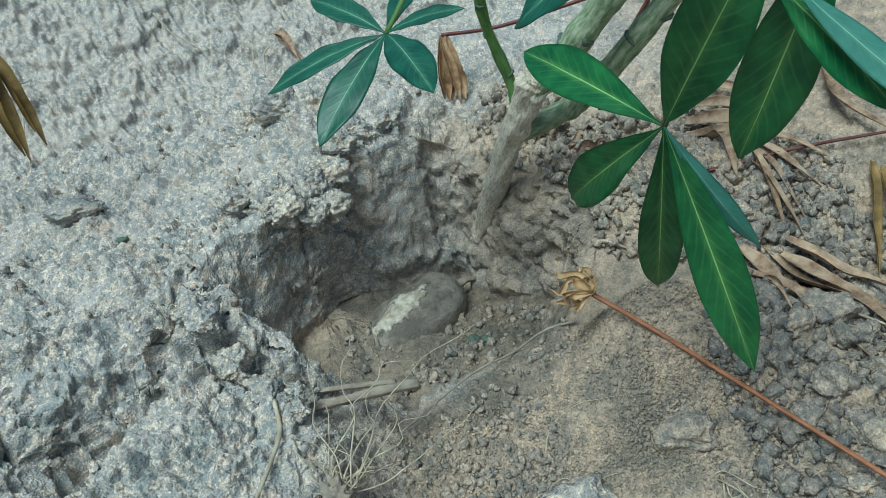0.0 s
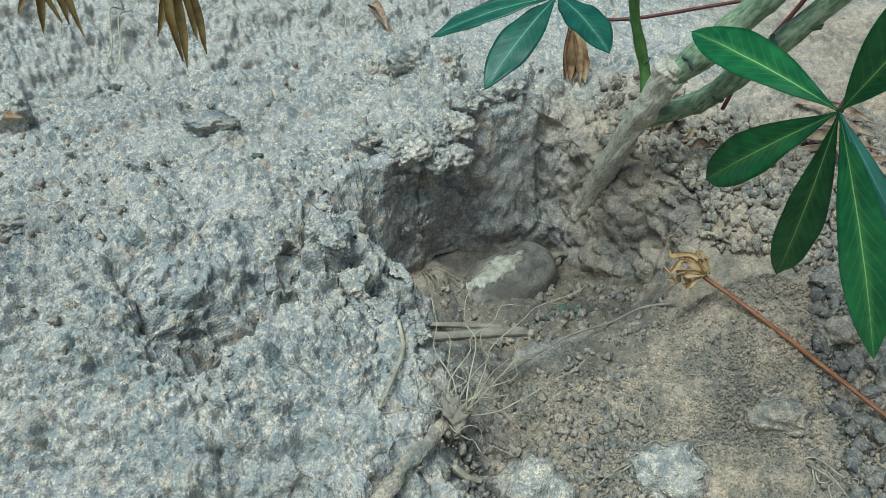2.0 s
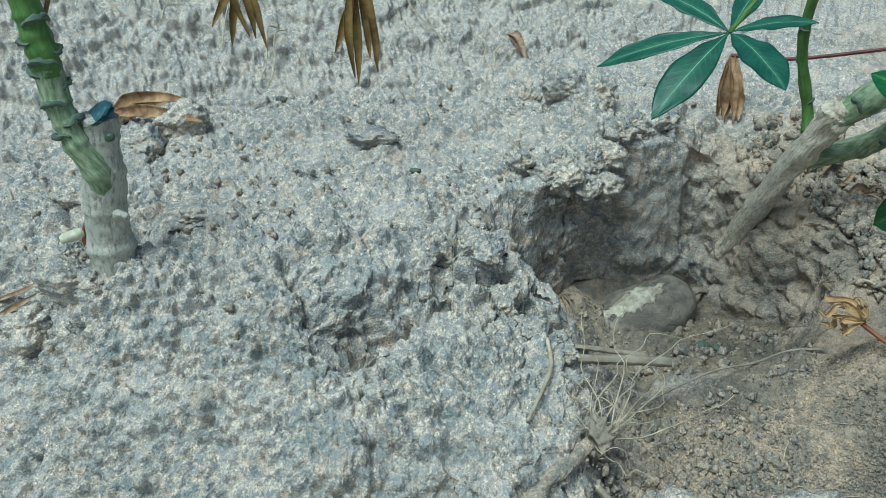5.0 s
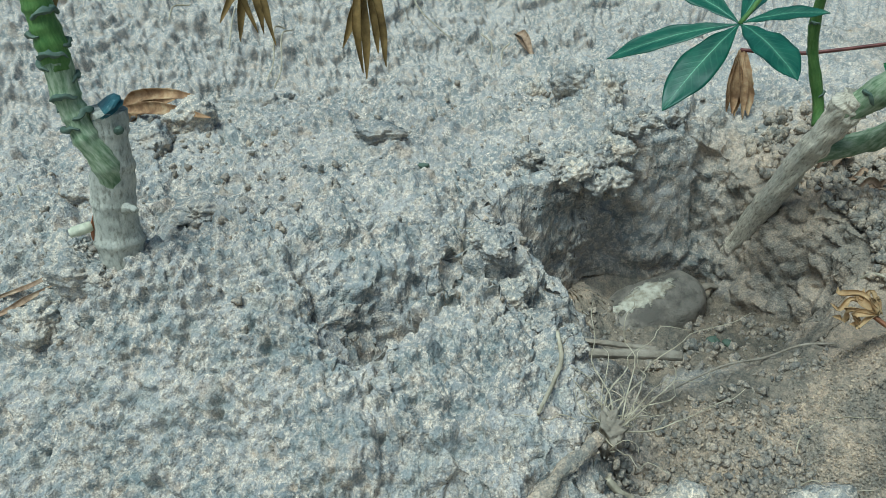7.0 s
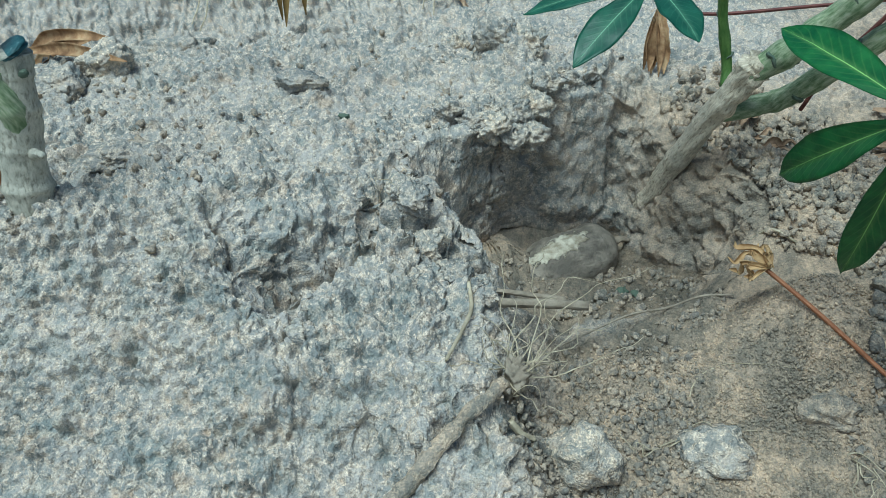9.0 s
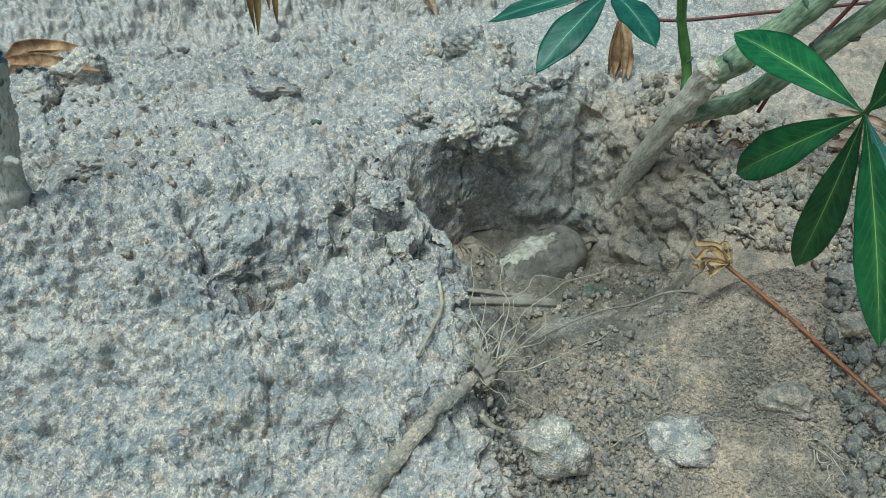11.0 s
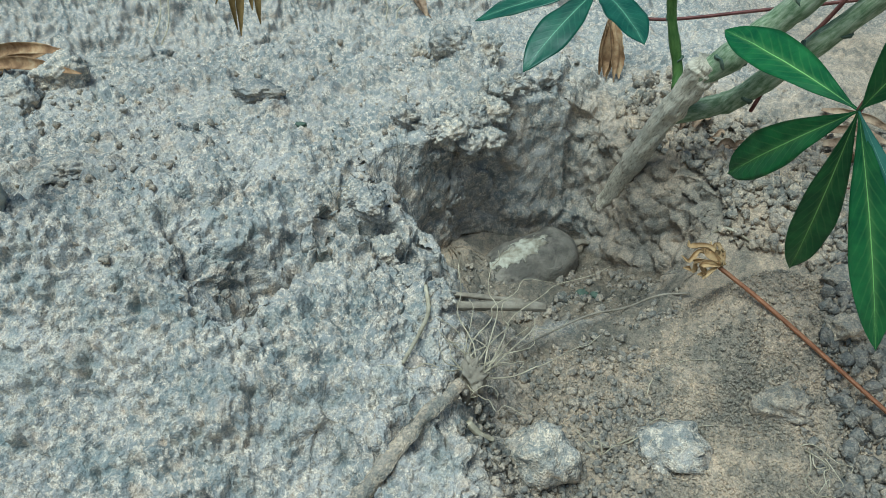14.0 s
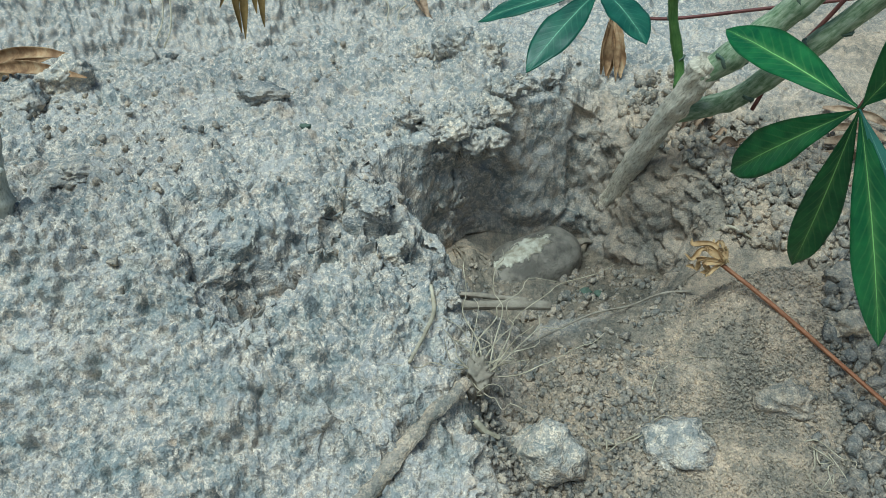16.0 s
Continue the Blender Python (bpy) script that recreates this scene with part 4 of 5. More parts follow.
# the old stake at the pit with its shoots
plant = thing("cassava_plant", (-0.023, 0.724, 0.25), "leaning cassava plant with woody grey stem and green leaves", "plant")
STEM = [(-0.032, 0.740, 0.212), (-0.017, 0.722, 0.250), (0.011, 0.680, 0.331), (0.036, 0.655, 0.388), (0.046, 0.648, 0.408)]
v, f = tube(STEM, [0.0100, 0.0100, 0.0106, 0.0110, 0.0138, 0.0110], 64, 34, 0.26, (0.38, 0.61, 0.86), 0.16, 2)
stem = solid("stem", v, f, BARK, parent=plant, label="grey woody stem with cracked bark")
SHOOT = [(0.040, 0.652, 0.392), (0.068, 0.642, 0.420), (0.104, 0.622, 0.464), (0.150, 0.600, 0.525), (0.200, 0.575, 0.60)]
v, f = tube(SHOOT, [0.011, 0.012, 0.011, 0.010, 0.009], 40, 14, 0.12, (0.2, 0.35, 0.5, 0.65), 0.14, 3)
shoot = solid("shoot", v, f, GREEN_BARK, parent=plant, label="grey-green shoot with dark leaf scars")
scars(shoot, SHOOT, 0.0095, [0.16, 0.23, 0.30, 0.37, 0.44, 0.52], 1)
SHOOT2 = [(0.022, 0.672, 0.350), (0.058, 0.682, 0.357), (0.085, 0.675, 0.373), (0.130, 0.635, 0.432), (0.178, 0.595, 0.500), (0.225, 0.555, 0.575)]
v, f = tube(SHOOT2, [0.0095, 0.0095, 0.010, 0.009, 0.0085, 0.008], 44, 14, 0.10, (0.3, 0.46, 0.6, 0.75), 0.12, 5)
shoot2 = solid("shoot", v, f, GREEN_BARK, parent=plant, label="slender green shoot")
scars(shoot2, SHOOT2, 0.008, [0.42, 0.50, 0.58, 0.66, 0.74], 2)
SPROUT = [(0.026, 0.682, 0.372), (0.024, 0.688, 0.392), (0.012, 0.683, 0.436), (0.008, 0.672, 0.468), (0.012, 0.66, 0.51), (0.022, 0.65, 0.56)]
v, f = tube(SPROUT, [0.0055, 0.0048, 0.0044, 0.0044, 0.004, 0.0036], 30, 10, 0.08, (0.3, 0.55, 0.75), 0.2, 7)
sprout = solid("sprout", v, f, FRESH, parent=plant, label="fresh green sprout")
scars(sprout, SPROUT, 0.0045, [0.25, 0.42, 0.58], 3)

HUB_A = (-0.061, 0.571, 0.477)
leaf_at(plant, HUB_A, [(-0.112, 0.501, 0.430), (-0.158, 0.579, 0.450), (-0.030, 0.480, 0.461), (-0.004, 0.553, 0.488), (-0.117, 0.622, 0.500), (-0.035, 0.65, 0.50)],
        [(0.020, 0.652, 0.545), (-0.022, 0.615, 0.520), HUB_A], [0.0150, 0.0125, 0.0145, 0.0085, 0.0125, 0.010], (0.05, -0.45, 0.9), LEAF_YOUNG, 0.004, 0.12, 3, [0.003, 0.004, 0.005, 0.0, 0.0, 0.0], FRESH)
HUB_B = (0.090, 0.405, 0.441)
leaf_b = leaf_at(plant, HUB_B, [(0.030, 0.529, 0.459), (0.049, 0.519, 0.353), (0.096, 0.474, 0.295), (0.129, 0.377, 0.293), (0.118, 0.335, 0.545)],
        [(0.195, 0.58, 0.53), (0.150, 0.48, 0.50), HUB_B], [0.0155, 0.0165, 0.0140, 0.0150, 0.0180], (-0.15, -0.85, 0.50), LEAF_TOP, 0.006, 0.42, 20, [0, 0, 0.004, 0.004, 0.0])
leaflet(leaf_b, HUB_B, (0.137, 0.395, 0.366), 0.0060, (0.45, 0.75, -0.45), -0.008, 0.3, 0.0, None, 27)
HUB_C = (0.150, 0.345, 0.545)
leaf_c = leaf_at(plant, HUB_C, [(0.120, 0.380, 0.427), (0.225, 0.360, 0.470), (0.045, 0.345, 0.585), (0.215, 0.28, 0.55)],
        [(0.225, 0.555, 0.575), (0.215, 0.45, 0.61), HUB_C], [0.0170, 0.0160, 0.015, 0.015], (-0.1, -0.85, 0.50), LEAF_TOP, 0.006, 0.25, 40)
leaflet(leaf_c, (0.126, 0.342, 0.522), (0.180, 0.300, 0.462), 0.0070, (0.25, 0.85, -0.55), 0.003, 0.3, 0.0, None, 47)
leaflet(leaf_c, (0.122, 0.352, 0.522), (0.168, 0.325, 0.462), 0.0110, (-0.1, -0.85, 0.5), 0.003, 0.2, 0.0, None, 48)
HUB_D = (0.085, 0.335, 0.560)
leaf_at(plant, HUB_D, [(0.018, 0.361, 0.515), (0.02, 0.30, 0.58), (0.075, 0.27, 0.60)],
        [(0.200, 0.575, 0.60), (0.15, 0.45, 0.62), HUB_D], [0.014, 0.014, 0.014], (0.0, -0.5, 0.85), LEAF_YOUNG, 0.004, 0.2, 60)
v, f = tube([(0.100, 0.700, 0.350), (0.112, 0.680, 0.396), (0.139, 0.660, 0.447), (0.165, 0.64, 0.50), (0.19, 0.60, 0.55)], [0.002, 0.002, 0.0018], 20, 8)
solid("leaf_stalk", v, f, STALK, parent=plant, label="thin purple leaf stalk")

# the cut stake on the ridge with its one shoot
stake = thing("cassava_stake", (-0.495, 0.405, on(-0.495, 0.405)), "upright grey cassava stake, cut at the top, sprouting a green shoot", "plant")
STAKE = [(-0.502, 0.405, 0.290), (-0.502, 0.405, 0.315), (-0.500, 0.405, 0.365), (-0.494, 0.405, 0.405), (-0.490, 0.405, 0.438)]
v, f = tube(STAKE, [0.0170, 0.0172, 0.0160, 0.0158, 0.0136, 0.0132], 90, 26, 0.10, (0.36, 0.37, 0.52, 0.70, 0.72, 0.88), 0.07, 11)
solid("stem", v, f, STAKE_BARK, parent=stake, label="pale grey woody stake")
v, f = tube([(-0.4900, 0.4048, 0.4355), (-0.4912, 0.4038, 0.4385), (-0.4917, 0.4032, 0.4396)], [0.0130, 0.0136, 0.0122], 7, 22, 0.18, seed=5)
solid("cut_end", v, f, WAX, parent=stake, label="dark weathered cut end")
v, f = tube([(-0.486, 0.398, 0.366), (-0.478, 0.394, 0.368), (-0.472, 0.392, 0.367)], [0.0045, 0.0032, 0.0022], 8, 8, 0.3, seed=8)
solid("leaf_scar", v, f, STAKE_BARK, parent=stake)
v, f = tube([(-0.481, 0.400, 0.424), (-0.476, 0.396, 0.426), (-0.473, 0.394, 0.427)], [0.0035, 0.0028, 0.0018], 8, 8, 0.3, seed=9)
solid("leaf_scar", v, f, DARK_BARK, parent=stake)
SIDE = [(-0.495, 0.405, 0.372), (-0.492, 0.396, 0.400), (-0.499, 0.391, 0.420), (-0.505, 0.391, 0.436), (-0.509, 0.391, 0.450), (-0.511, 0.391, 0.475)]
v, f = tube(SIDE, [0.0098, 0.0100, 0.0092, 0.0090, 0.0092, 0.0095], 50, 16, 0.14, (0.2, 0.42, 0.6, 0.8), 0.12, 13)
side = solid("shoot", v, f, GREEN_BARK, parent=stake, label="grey-green shoot with dark leaf scars")
scars(side, SIDE, 0.0092, [0.40, 0.52, 0.60, 0.72, 0.80, 0.90, 0.97], 5)
UPPER = [(-0.5105, 0.391, 0.468), (-0.512, 0.391, 0.485), (-0.515, 0.391, 0.502), (-0.517, 0.390, 0.520), (-0.522, 0.386, 0.57), (-0.52, 0.38, 0.64)]
v, f = tube(UPPER, [0.0095, 0.0096, 0.0094, 0.0088, 0.008], 40, 16, 0.08, (0.1, 0.2, 0.32, 0.5), 0.10, 14)
upper = solid("shoot", v, f, FRESH, parent=stake, label="fresh green upper shoot")
scars(upper, UPPER, 0.0094, [0.05, 0.13, 0.20, 0.29, 0.45], 6)
v, f = tube([(-0.517, 0.396, 0.350), (-0.523, 0.388, 0.349), (-0.5275, 0.384, 0.348)], [0.0040, 0.0046, 0.0034], 8, 8, 0.25)
solid("bud", v, f, PITH, parent=stake, label="pale swollen bud")


def withered(parent, top, tips, stalk, seed, half=0.006):
    v, f = tube(stalk, [0.0016, 0.0014, 0.0014], 16, 6)
    st = solid("leaf_stalk", v, f, DRY_OLIVE, parent=parent)
    top = Vector(top)
    for k, tip in enumerate(tips):
        tip = Vector(tip)
        mid = (top + tip) / 2 + Vector((0.006 * math.sin(k * 2.1 + seed), 0.004 * math.cos(k * 1.3), 0.004))
        dry_strip(st, [top, mid, tip], half, DRY_OLIVE, seed + k, 1.5)


withered(stake, (-0.371, 0.618, 0.515), [(-0.393, 0.615, 0.443), (-0.372, 0.615, 0.416), (-0.376, 0.618, 0.421), (-0.352, 0.613, 0.428), (-0.362, 0.622, 0.438)], [(-0.516, 0.391, 0.51), (-0.50, 0.45, 0.60), (-0.41, 0.56, 0.615), (-0.371, 0.618, 0.515)], 1, 0.0058)
withered(stake, (-0.488, 0.620, 0.515), [(-0.515, 0.62, 0.463), (-0.497, 0.62, 0.446), (-0.479, 0.622, 0.454), (-0.472, 0.62, 0.453), (-0.460, 0.618, 0.443)], [(-0.514, 0.391, 0.49), (-0.50, 0.45, 0.585), (-0.49, 0.56, 0.60), (-0.488, 0.620, 0.515)], 7, 0.0052)


# ---- dead leaves and stalks on the ground ----
def ground_line(points, lift=0.002):
    return [(x, y, on(x, y) + lift) for x, y in points]


def dead_leaf(label, strips, mat, seed, half=0.006, stalk=None, stalk_mat=None, stalk_r=0.0016, curl=1.5, name="dead_leaf"):
    first = strips[0][0]
    ob = thing(name, (first[0], first[1], on(first[0], first[1])), label, "dead leaf", "dead leaves")
    for k, s in enumerate(strips):
        dry_strip(ob, s, half * (0.8 + 0.4 * ((k * 0.37) % 1)), mat, seed + k, curl)
    if stalk:
        v, f = tube(stalk, [stalk_r * 1.1, stalk_r, stalk_r], 40, 8, 0.1)
        solid("leaf_stalk", v, f, stalk_mat or STALK, parent=ob)
    return ob


# folded dead leaf behind the pit, with its long purple stalk
T = Vector((-0.034, 0.818, 0.412))
foot = lambda x, y: (x, y, on(x, y) + 0.002)
dead_leaf("brown folded dead cassava leaf with a long purple stalk", [
    [T, (-0.040, 0.816, 0.385), (-0.041, 0.814, 0.365), foot(-0.041, 0.812)], [T, (-0.035, 0.814, 0.385), (-0.034, 0.812, 0.362), foot(-0.033, 0.808)],
    [T, (-0.028, 0.814, 0.388), (-0.024, 0.811, 0.365), foot(-0.020, 0.806)], [T, (-0.031, 0.810, 0.388), (-0.027, 0.806, 0.362), foot(-0.025, 0.800)],
    [T, (-0.037, 0.812, 0.386), (-0.037, 0.808, 0.364), foot(-0.036, 0.803)]],
    ORANGE_DRY, 3, 0.0078, [T, (0.03, 0.83, 0.408), (0.143, 0.80, 0.431), (0.25, 0.76, 0.45), (0.34, 0.72, 0.42), (0.42, 0.69, on(0.42, 0.69))], STALK, 0.0018)


def litter(cx, cy, heading, count, length, seed, label, mat=None, half=0.006, lift=0.006):
    rng = np.random.default_rng(seed)
    strips = []
    for k in range(count):
        a = heading + rng.normal(0, 0.28)
        x0, y0 = cx + rng.normal(0, 0.012), cy + rng.normal(0, 0.010)
        ln = length * (0.7 + 0.5 * rng.random())
        pts = []
        for j in range(4):
            t = j / 3
            b = a + 0.5 * (rng.random() - 0.5) * t
            x, y = x0 + ln * t * math.cos(b), y0 + ln * t * math.sin(b)
            pts.append((x, y, on(x, y) + lift * (0.4 + rng.random()) + 0.012 * math.sin(math.pi * t) * rng.random()))
        strips.append(pts)
    return dead_leaf(label, strips, mat or DRY, seed, half)


def strips_on(lines, lift):
    """Bent lines over the ground, each a little off it and arched."""
    out = []
    for k, line in enumerate(lines):
        m = len(line) - 1
        out.append([(x, y, on(x, y) + lift * (0.7 + 0.5 * ((k * 0.41) % 1)) + 0.007 * math.sin(math.pi * i / m)) for i, (x, y) in enumerate(line)])
    return out


dead_leaf("pale brown shrivelled leaf lying among crumbs", strips_on([
    [(0.188, 0.775), (0.225, 0.757), (0.262, 0.745)], [(0.184, 0.748), (0.220, 0.737), (0.258, 0.728)], [(0.182, 0.728), (0.215, 0.714), (0.252, 0.702)],
    [(0.180, 0.714), (0.212, 0.700), (0.250, 0.688)], [(0.195, 0.702), (0.199, 0.672), (0.202, 0.640)]], 0.009), DRY, 31, 0.0075)
dead_leaf("fan of thin curled dead leaflets on the ground", strips_on([
    [(0.220, 0.680), (0.234, 0.645), (0.252, 0.606)], [(0.224, 0.684), (0.242, 0.652), (0.268, 0.622)], [(0.216, 0.676), (0.224, 0.64), (0.232, 0.605)],
    [(0.226, 0.688), (0.250, 0.664), (0.285, 0.640)], [(0.213, 0.668), (0.230, 0.63), (0.246, 0.598)]], 0.008), DRY, 32, 0.0045)
dead_leaf("long curled dead leaf on grey rubble", strips_on([
    [(0.174, 0.594), (0.190, 0.572), (0.212, 0.530), (0.244, 0.450)], [(0.186, 0.580), (0.205, 0.545), (0.222, 0.51)], [(0.190, 0.598), (0.205, 0.560), (0.200, 0.52)]], 0.010), DRY, 33, 0.0075)
dead_leaf("long curled dead leaf on grey rubble", strips_on([
    [(0.212, 0.600), (0.230, 0.566), (0.252, 0.515), (0.278, 0.455)], [(0.222, 0.592), (0.242, 0.548), (0.270, 0.50)], [(0.230, 0.60), (0.255, 0.56), (0.285, 0.52)]], 0.011), DRY, 34, 0.0080)
dead_leaf("brown curled dead leaf at the foot of the plant", strips_on([
    [(0.325, 0.775), (0.318, 0.715), (0.338, 0.660)], [(0.322, 0.778), (0.345, 0.740), (0.372, 0.700)], [(0.330, 0.785), (0.362, 0.765), (0.40, 0.73)]], 0.012), DRY, 35, 0.0095)
dead_leaf("olive brown withered leaf on the ground", strips_on([[(0.312, 0.635), (0.300, 0.598), (0.288, 0.560)], [(0.318, 0.63), (0.312, 0.59), (0.305, 0.555)]], 0.010), DRY_OLIVE, 36, 0.0090)
dead_leaf("thin dry leaf scraps on grey rubble", strips_on([[(0.186, 0.548), (0.192, 0.52), (0.196, 0.49)], [(0.205, 0.545), (0.207, 0.52), (0.212, 0.485)], [(0.18, 0.57), (0.215, 0.555), (0.24, 0.535)]], 0.007), DRY, 38, 0.0035)
litter(0.075, 0.715, -0.1, 4, 0.035, 37, "small dry leaf scraps beside the stem", half=0.004, lift=0.004)
litter(0.060, 0.735, 1.4, 3, 0.03, 38, "small dry leaf standing beside the stem", half=0.006, lift=0.012)
dead_leaf("orange-brown dead leaf behind the cut stake", [
    [(-0.70, 0.685, on(-0.70, 0.685) + 0.016), (-0.63, 0.668, on(-0.63, 0.668) + 0.016), (-0.555, 0.645, on(-0.555, 0.645) + 0.018)],
    [(-0.70, 0.695, on(-0.70, 0.695) + 0.020), (-0.66, 0.690, on(-0.66, 0.690) + 0.020), (-0.585, 0.675, on(-0.585, 0.675) + 0.024)],
    [(-0.70, 0.70, on(-0.70, 0.70) + 0.010), (-0.67, 0.705, on(-0.67, 0.705) + 0.010), (-0.635, 0.715, on(-0.635, 0.715) + 0.024)]], ORANGE_DRY, 51, 0.0105)
dead_leaf("thin brown dead leaves on the ridge flank", [ground_line([(-0.625, 0.374), (-0.580, 0.383), (-0.548, 0.396)], 0.007), ground_line([(-0.625, 0.362), (-0.582, 0.371), (-0.552, 0.386)], 0.007)], DRY, 55, 0.0035)
dead_leaf("reddish dead leaf against the cut stake", [[(-0.508, 0.400, on(-0.508, 0.40)), (-0.512, 0.398, on(-0.512, 0.398) + 0.02), (-0.509, 0.400, on(-0.509, 0.40) + 0.045)]], RUST, 57, 0.010, curl=0.8)
dead_leaf("brown curled dead leaf on the far ridge", [
    [(-0.425, 1.74, on(-0.425, 1.74) + 0.01), (-0.39, 1.69, on(-0.39, 1.69) + 0.015), (-0.35, 1.65, on(-0.35, 1.65) + 0.008)],
    [(-0.425, 1.74, on(-0.425, 1.74) + 0.01), (-0.40, 1.70, on(-0.40, 1.70) + 0.022), (-0.37, 1.655, on(-0.37, 1.655) + 0.008)]], DRY, 58, 0.012)

# the dried leaf head on its rusty stalk, lying across the spoil heap
F0 = Vector((0.054, 0.522, 0.273))
head = []
for k, (dx, dy, dz) in enumerate([(-0.026, 0.010, 0.000), (-0.020, 0.024, 0.008), (-0.015, -0.010, -0.006), (-0.003, 0.017, 0.012), (0.005, 0.006, 0.012), (-0.025, 0.000, -0.006), (-0.009, -0.013, -0.006), (0.004, -0.006, 0.008), (-0.012, 0.006, 0.010)]):
    bend = Vector((0.006 * math.sin(k * 2.3), 0.005 * math.cos(k * 1.9), 0.005 + 0.004 * math.sin(k * 3.1)))
    head.append([F0 + Vector((0.005, -0.003, 0.001)), F0 + Vector((dx, dy, dz)) * 0.45 + bend, F0 + Vector((dx, dy, dz)) * 0.8 - bend * 0.5, F0 + Vector((dx, dy, dz))])
dead_leaf("shrivelled straw-coloured leaf head on a long rusty stalk", head, streaked("dry_head", [(0.3, (0.36, 0.22, 0.10)), (0.7, (0.60, 0.44, 0.24))], (1, 1, 1), 60), 61, 0.0046,
          [F0, (0.090, 0.491, 0.257), (0.138, 0.450, 0.232), (0.197, 0.400, 0.200), (0.256, 0.350, 0.167), (0.300, 0.312, 0.143)], RUST, 0.0018, 2.1)


def twig(points, radius, mat, label, name="twig", lifts=None, n=30, category="twig", group="", rough=0.15):
    pts = [(x, y, on(x, y) + (lifts[k] if lifts else radius * 0.8)) for k, (x, y) in enumerate(points)]
    ob = thing(name, pts[0], label, category, group)
    v, f = tube(pts, [radius, radius * 0.95, radius * 0.75], n, 8, rough, seed=len(points))
    solid("stalk" if name != "root" else "root_piece", v, f, mat, parent=ob)
    return ob


def bar(pts, radius, label):
    ob = thing("root", pts[0], label, "root")
    v, f = tube(pts, [radius, radius * 0.95, radius], 30, 10, 0.25)
    solid("root_piece", v, f, ROOT, parent=ob)


twig([(0.046, 0.560), (0.020, 0.565), (-0.010, 0.55), (-0.045, 0.525), (-0.10, 0.47)], 0.0011, ROOT, "thin brown root lying over the dug soil", "root", [0.004, 0.004, 0.004, 0.012, 0.02])
bar([(-0.185, 0.470, 0.238), (-0.149, 0.474, 0.240), (-0.115, 0.478, 0.241), (-0.080, 0.481, 0.242)], 0.0040, "short broken root sticking out of the earth")
bar([(-0.185, 0.490, 0.240), (-0.151, 0.490, 0.241), (-0.098, 0.488, 0.241)], 0.0024, "thin broken root sticking out of the earth")
twig([(-0.222, 0.258), (-0.191, 0.294), (-0.161, 0.326), (-0.134, 0.360)], 0.0064, CLOD, "earth-covered grey root lying on the slope", "root", [0.002, 0.004, 0.004, 0.003], n=60, rough=0.45)
twig([(-0.127, 0.348), (-0.119, 0.349), (-0.110, 0.353)], 0.0028, STRAW, "short pale wood chip on loose soil", "wood_chip", category="wood chip")
twig([(0.051, 0.624), (0.075, 0.615), (0.101, 0.607)], 0.0018, STRAW, "straight dry straw on crumbs", "straw", category="straw")
twig([(0.153, 0.572), (0.21, 0.53), (0.27, 0.485)], 0.0016, STRAW, "long dry straw across the rubble", "straw", [0.006, 0.012, 0.006], category="straw")
twig([(0.180, 0.655), (0.26, 0.655), (0.34, 0.652)], 0.0017, STALK, "thin purple fallen leaf stalk", "leaf_stalk_fallen", [0.004, 0.014, 0.012], category="stalk")
twig([(-0.655, 0.48), (-0.675, 0.50), (-0.69, 0.515)], 0.0012, STRAW, "dry straw on the ridge", "straw", category="straw")
for pts in ([(-0.66, 1.72), (-0.63, 1.69), (-0.59, 1.67), (-0.55, 1.66)], [(-1.18, 1.50), (-1.175, 1.47), (-1.16, 1.42)], [(-1.29, 1.45), (-1.25, 1.44), (-1.21, 1.42)], [(-0.50, 1.72), (-0.47, 1.69), (-0.46, 1.63)], [(-0.43, 1.69), (-0.44, 1.66), (-0.43, 1.60)], [(-1.06, 1.46), (-1.08, 1.43), (-1.07, 1.39)], [(-0.88, 1.52), (-0.885, 1.48), (-0.87, 1.43), (-0.865, 1.38)], [(-0.86, 1.51), (-0.865, 1.47), (-0.85, 1.42), (-0.845, 1.37)], [(-0.98, 1.50), (-0.97, 1.46), (-0.955, 1.41)]):
    twig(pts, 0.0018, STRAW, "pale dry root hanging down the far ridge", "straw", [0.016, 0.022, 0.020, 0.016][: len(pts)], category="straw")


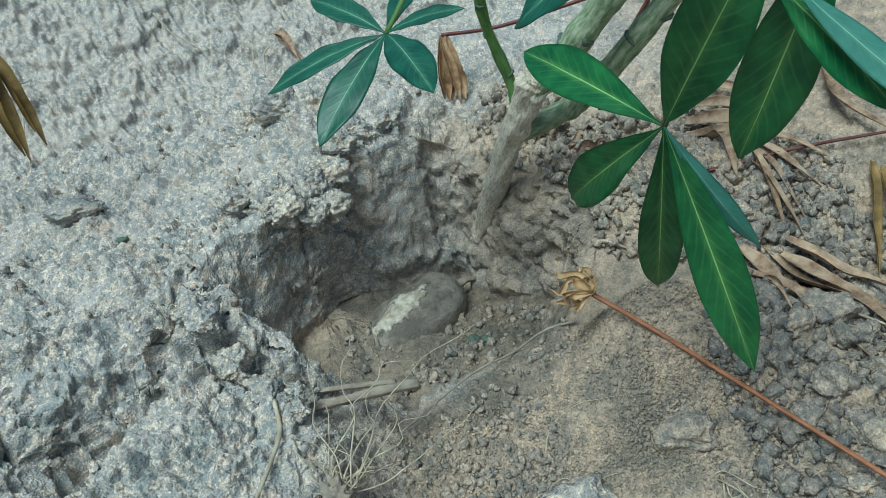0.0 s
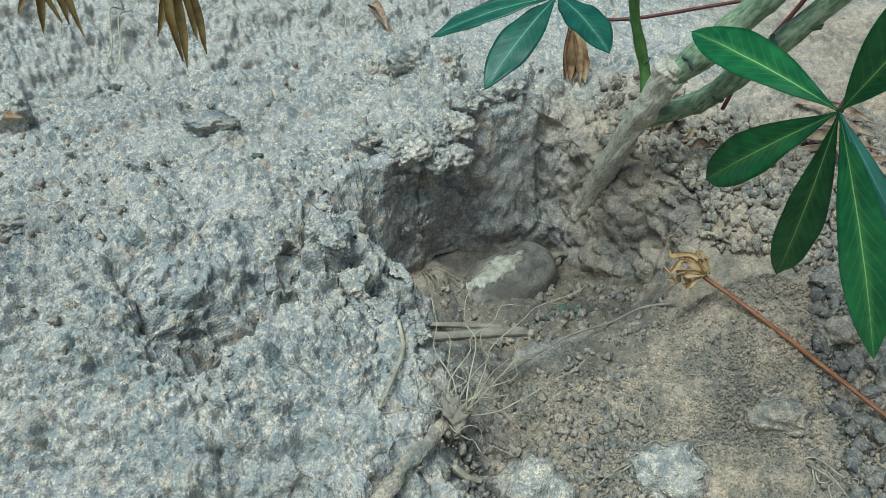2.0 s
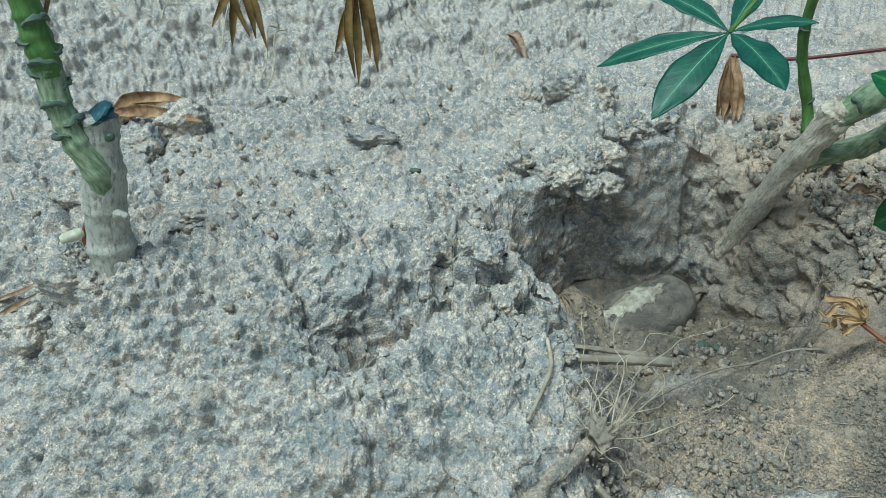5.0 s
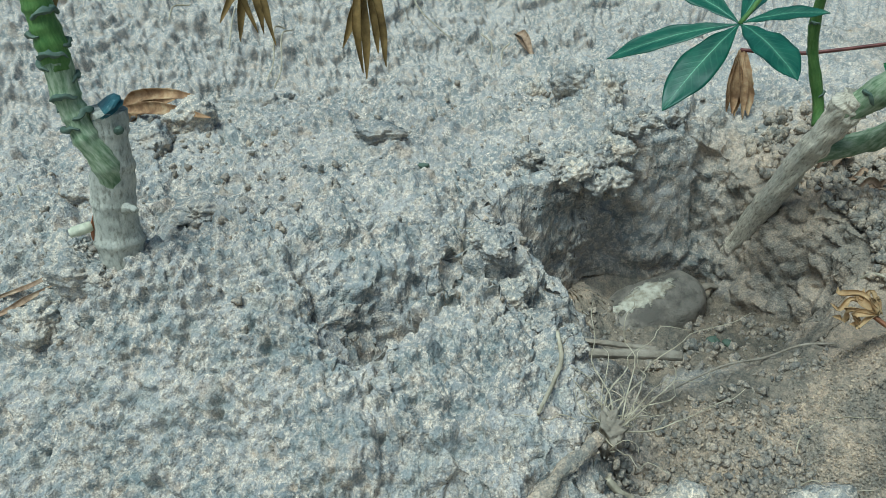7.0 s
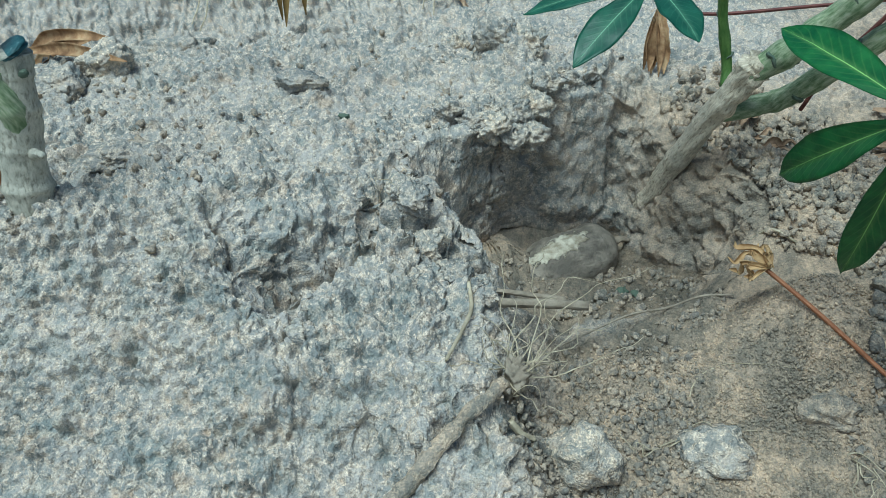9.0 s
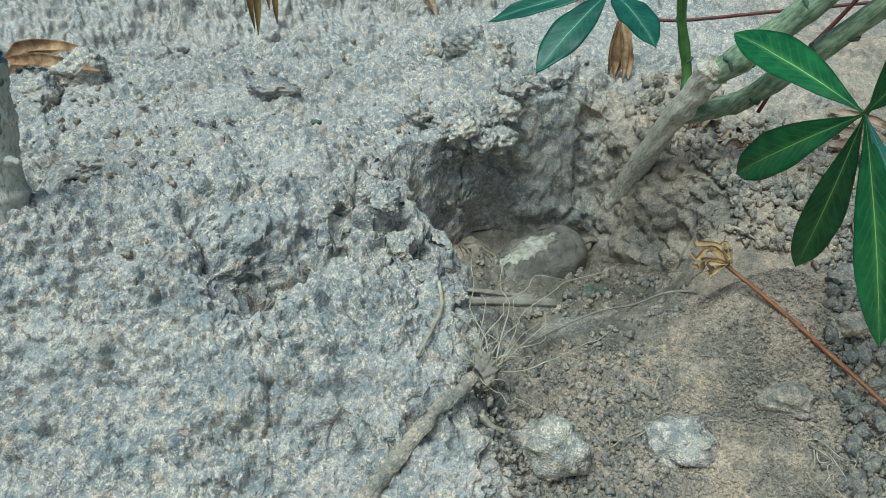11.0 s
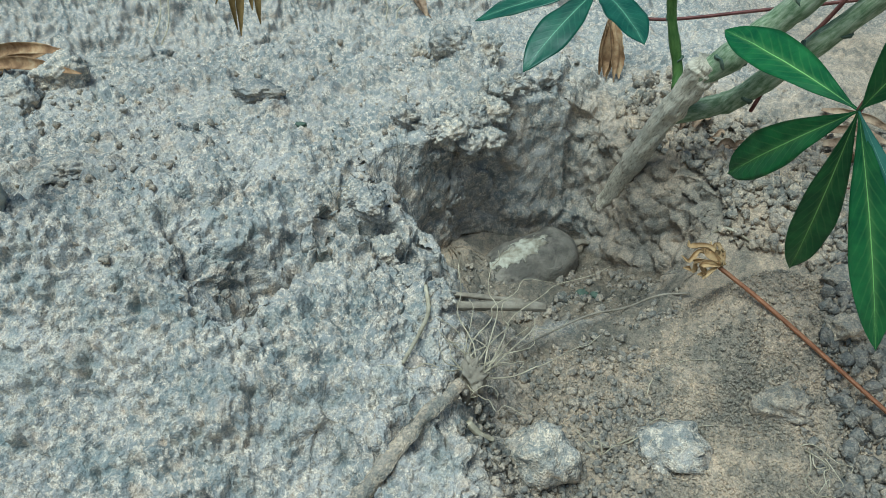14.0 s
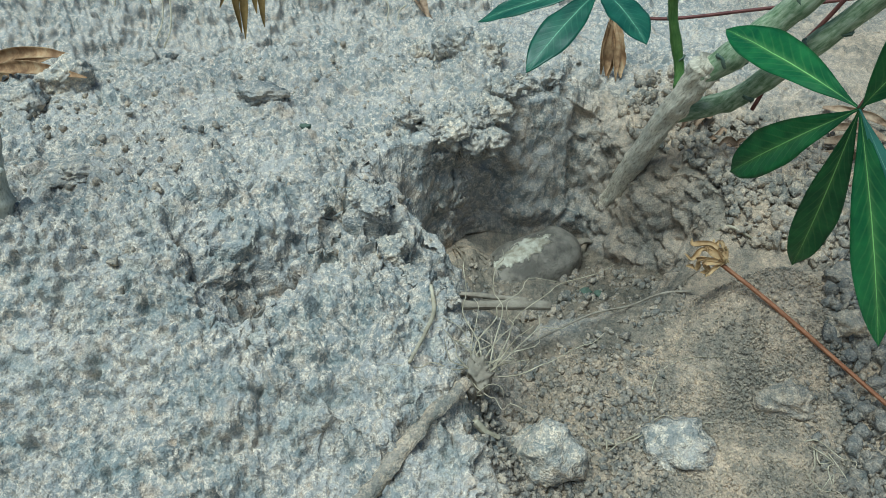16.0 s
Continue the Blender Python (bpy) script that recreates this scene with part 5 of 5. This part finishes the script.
# tufts of fine roots
def root_tuft(at, strands, label, seed, radius=0.00042):
    rng = np.random.default_rng(seed)
    z = on(*at)
    ob = thing("root_tuft", (*at, z), label, "roots")
    for dx, dy, dz in strands:
        root = 0.012 * (rng.random(2) - 0.5)
        bow = (0.17 * rng.normal()) * np.array([-dy, dx])
        pts = []
        for t in (0, 0.2, 0.38, 0.55, 0.7, 0.85, 1.0):
            jig = 0.012 * (rng.random(3) - 0.5) * (t > 0)
            arch = math.sin(math.pi * t)
            x, y = at[0] + root[0] + dx * t + bow[0] * arch + jig[0], at[1] + root[1] + dy * t + bow[1] * arch + jig[1]
            h = z + dz * math.sin(t * 1.7) + 0.003
            pts.append((x, y, max(h + jig[2], on(x, y) + 0.001)))
        v, f = tube(pts, [radius * 1.6, radius, radius * 0.6], 18, 5, seed=seed)
        solid("rootlet", v, f, STRAW, parent=ob)
    return ob


TUFT = [(-0.02, 0.09, 0.045), (0.00, 0.10, 0.05), (0.05, 0.09, 0.035), (0.10, 0.16, 0.02), (0.07, 0.06, 0.02), (0.03, 0.06, 0.03), (0.09, 0.05, 0.01), (-0.01, 0.05, 0.03), (0.02, 0.08, 0.02), (0.02, -0.02, 0.006), (0.04, -0.03, 0.006), (-0.03, 0.02, 0.015), (-0.06, -0.02, 0.004)]
TUFT += [(0.035 * math.sin(k * 2.4), 0.02 + 0.02 * math.cos(k * 1.7), 0.006 + 0.010 * (k % 3)) for k in range(12)]
v, f = lump((-0.129, 0.373, on(-0.129, 0.373) + 0.006), 0.013, 77, (0.8, 0.7, 1.2), 4, 0.9)
tagged(solid("root_clump", v, f, ROOT, at=(-0.129, 0.373, on(-0.129, 0.373))), "fibrous clump of earth and rootlets on the broken bank", "roots")
root_tuft((-0.127, 0.378), TUFT, "tuft of pale dry rootlets sprouting from the broken bank", 1)
twig([(-0.172, 0.437), (-0.166, 0.415), (-0.168, 0.393), (-0.174, 0.358)], 0.0017, STRAW, "pale flat root hanging down the broken bank", "root", [0.002, 0.006, 0.005, 0.003], category="root")
root_tuft((-0.20, 0.56), [(0.03, 0.02, 0.02), (0.035, 0.012, 0.03)], "few fine rootlets at the pit's edge", 3)
root_tuft((-0.02, 0.395), [(0.05, 0.01, 0.004), (0.09, 0.03, 0.003), (0.12, 0.06, 0.003), (-0.03, 0.005, 0.006), (-0.02, -0.015, 0.004)], "thin rootlets lying over the spoil", 4)
root_tuft((0.115, 0.400), [(0.01, -0.04, 0.003), (0.02, -0.07, 0.003), (0.03, -0.03, 0.004), (0.00, -0.05, 0.003)], "pale rootlets on the spoil heap", 5)
root_tuft((-0.25, 0.52), [(0.02, -0.01, 0.006), (-0.015, -0.01, 0.004)], "few fine rootlets on the broken rim", 6)
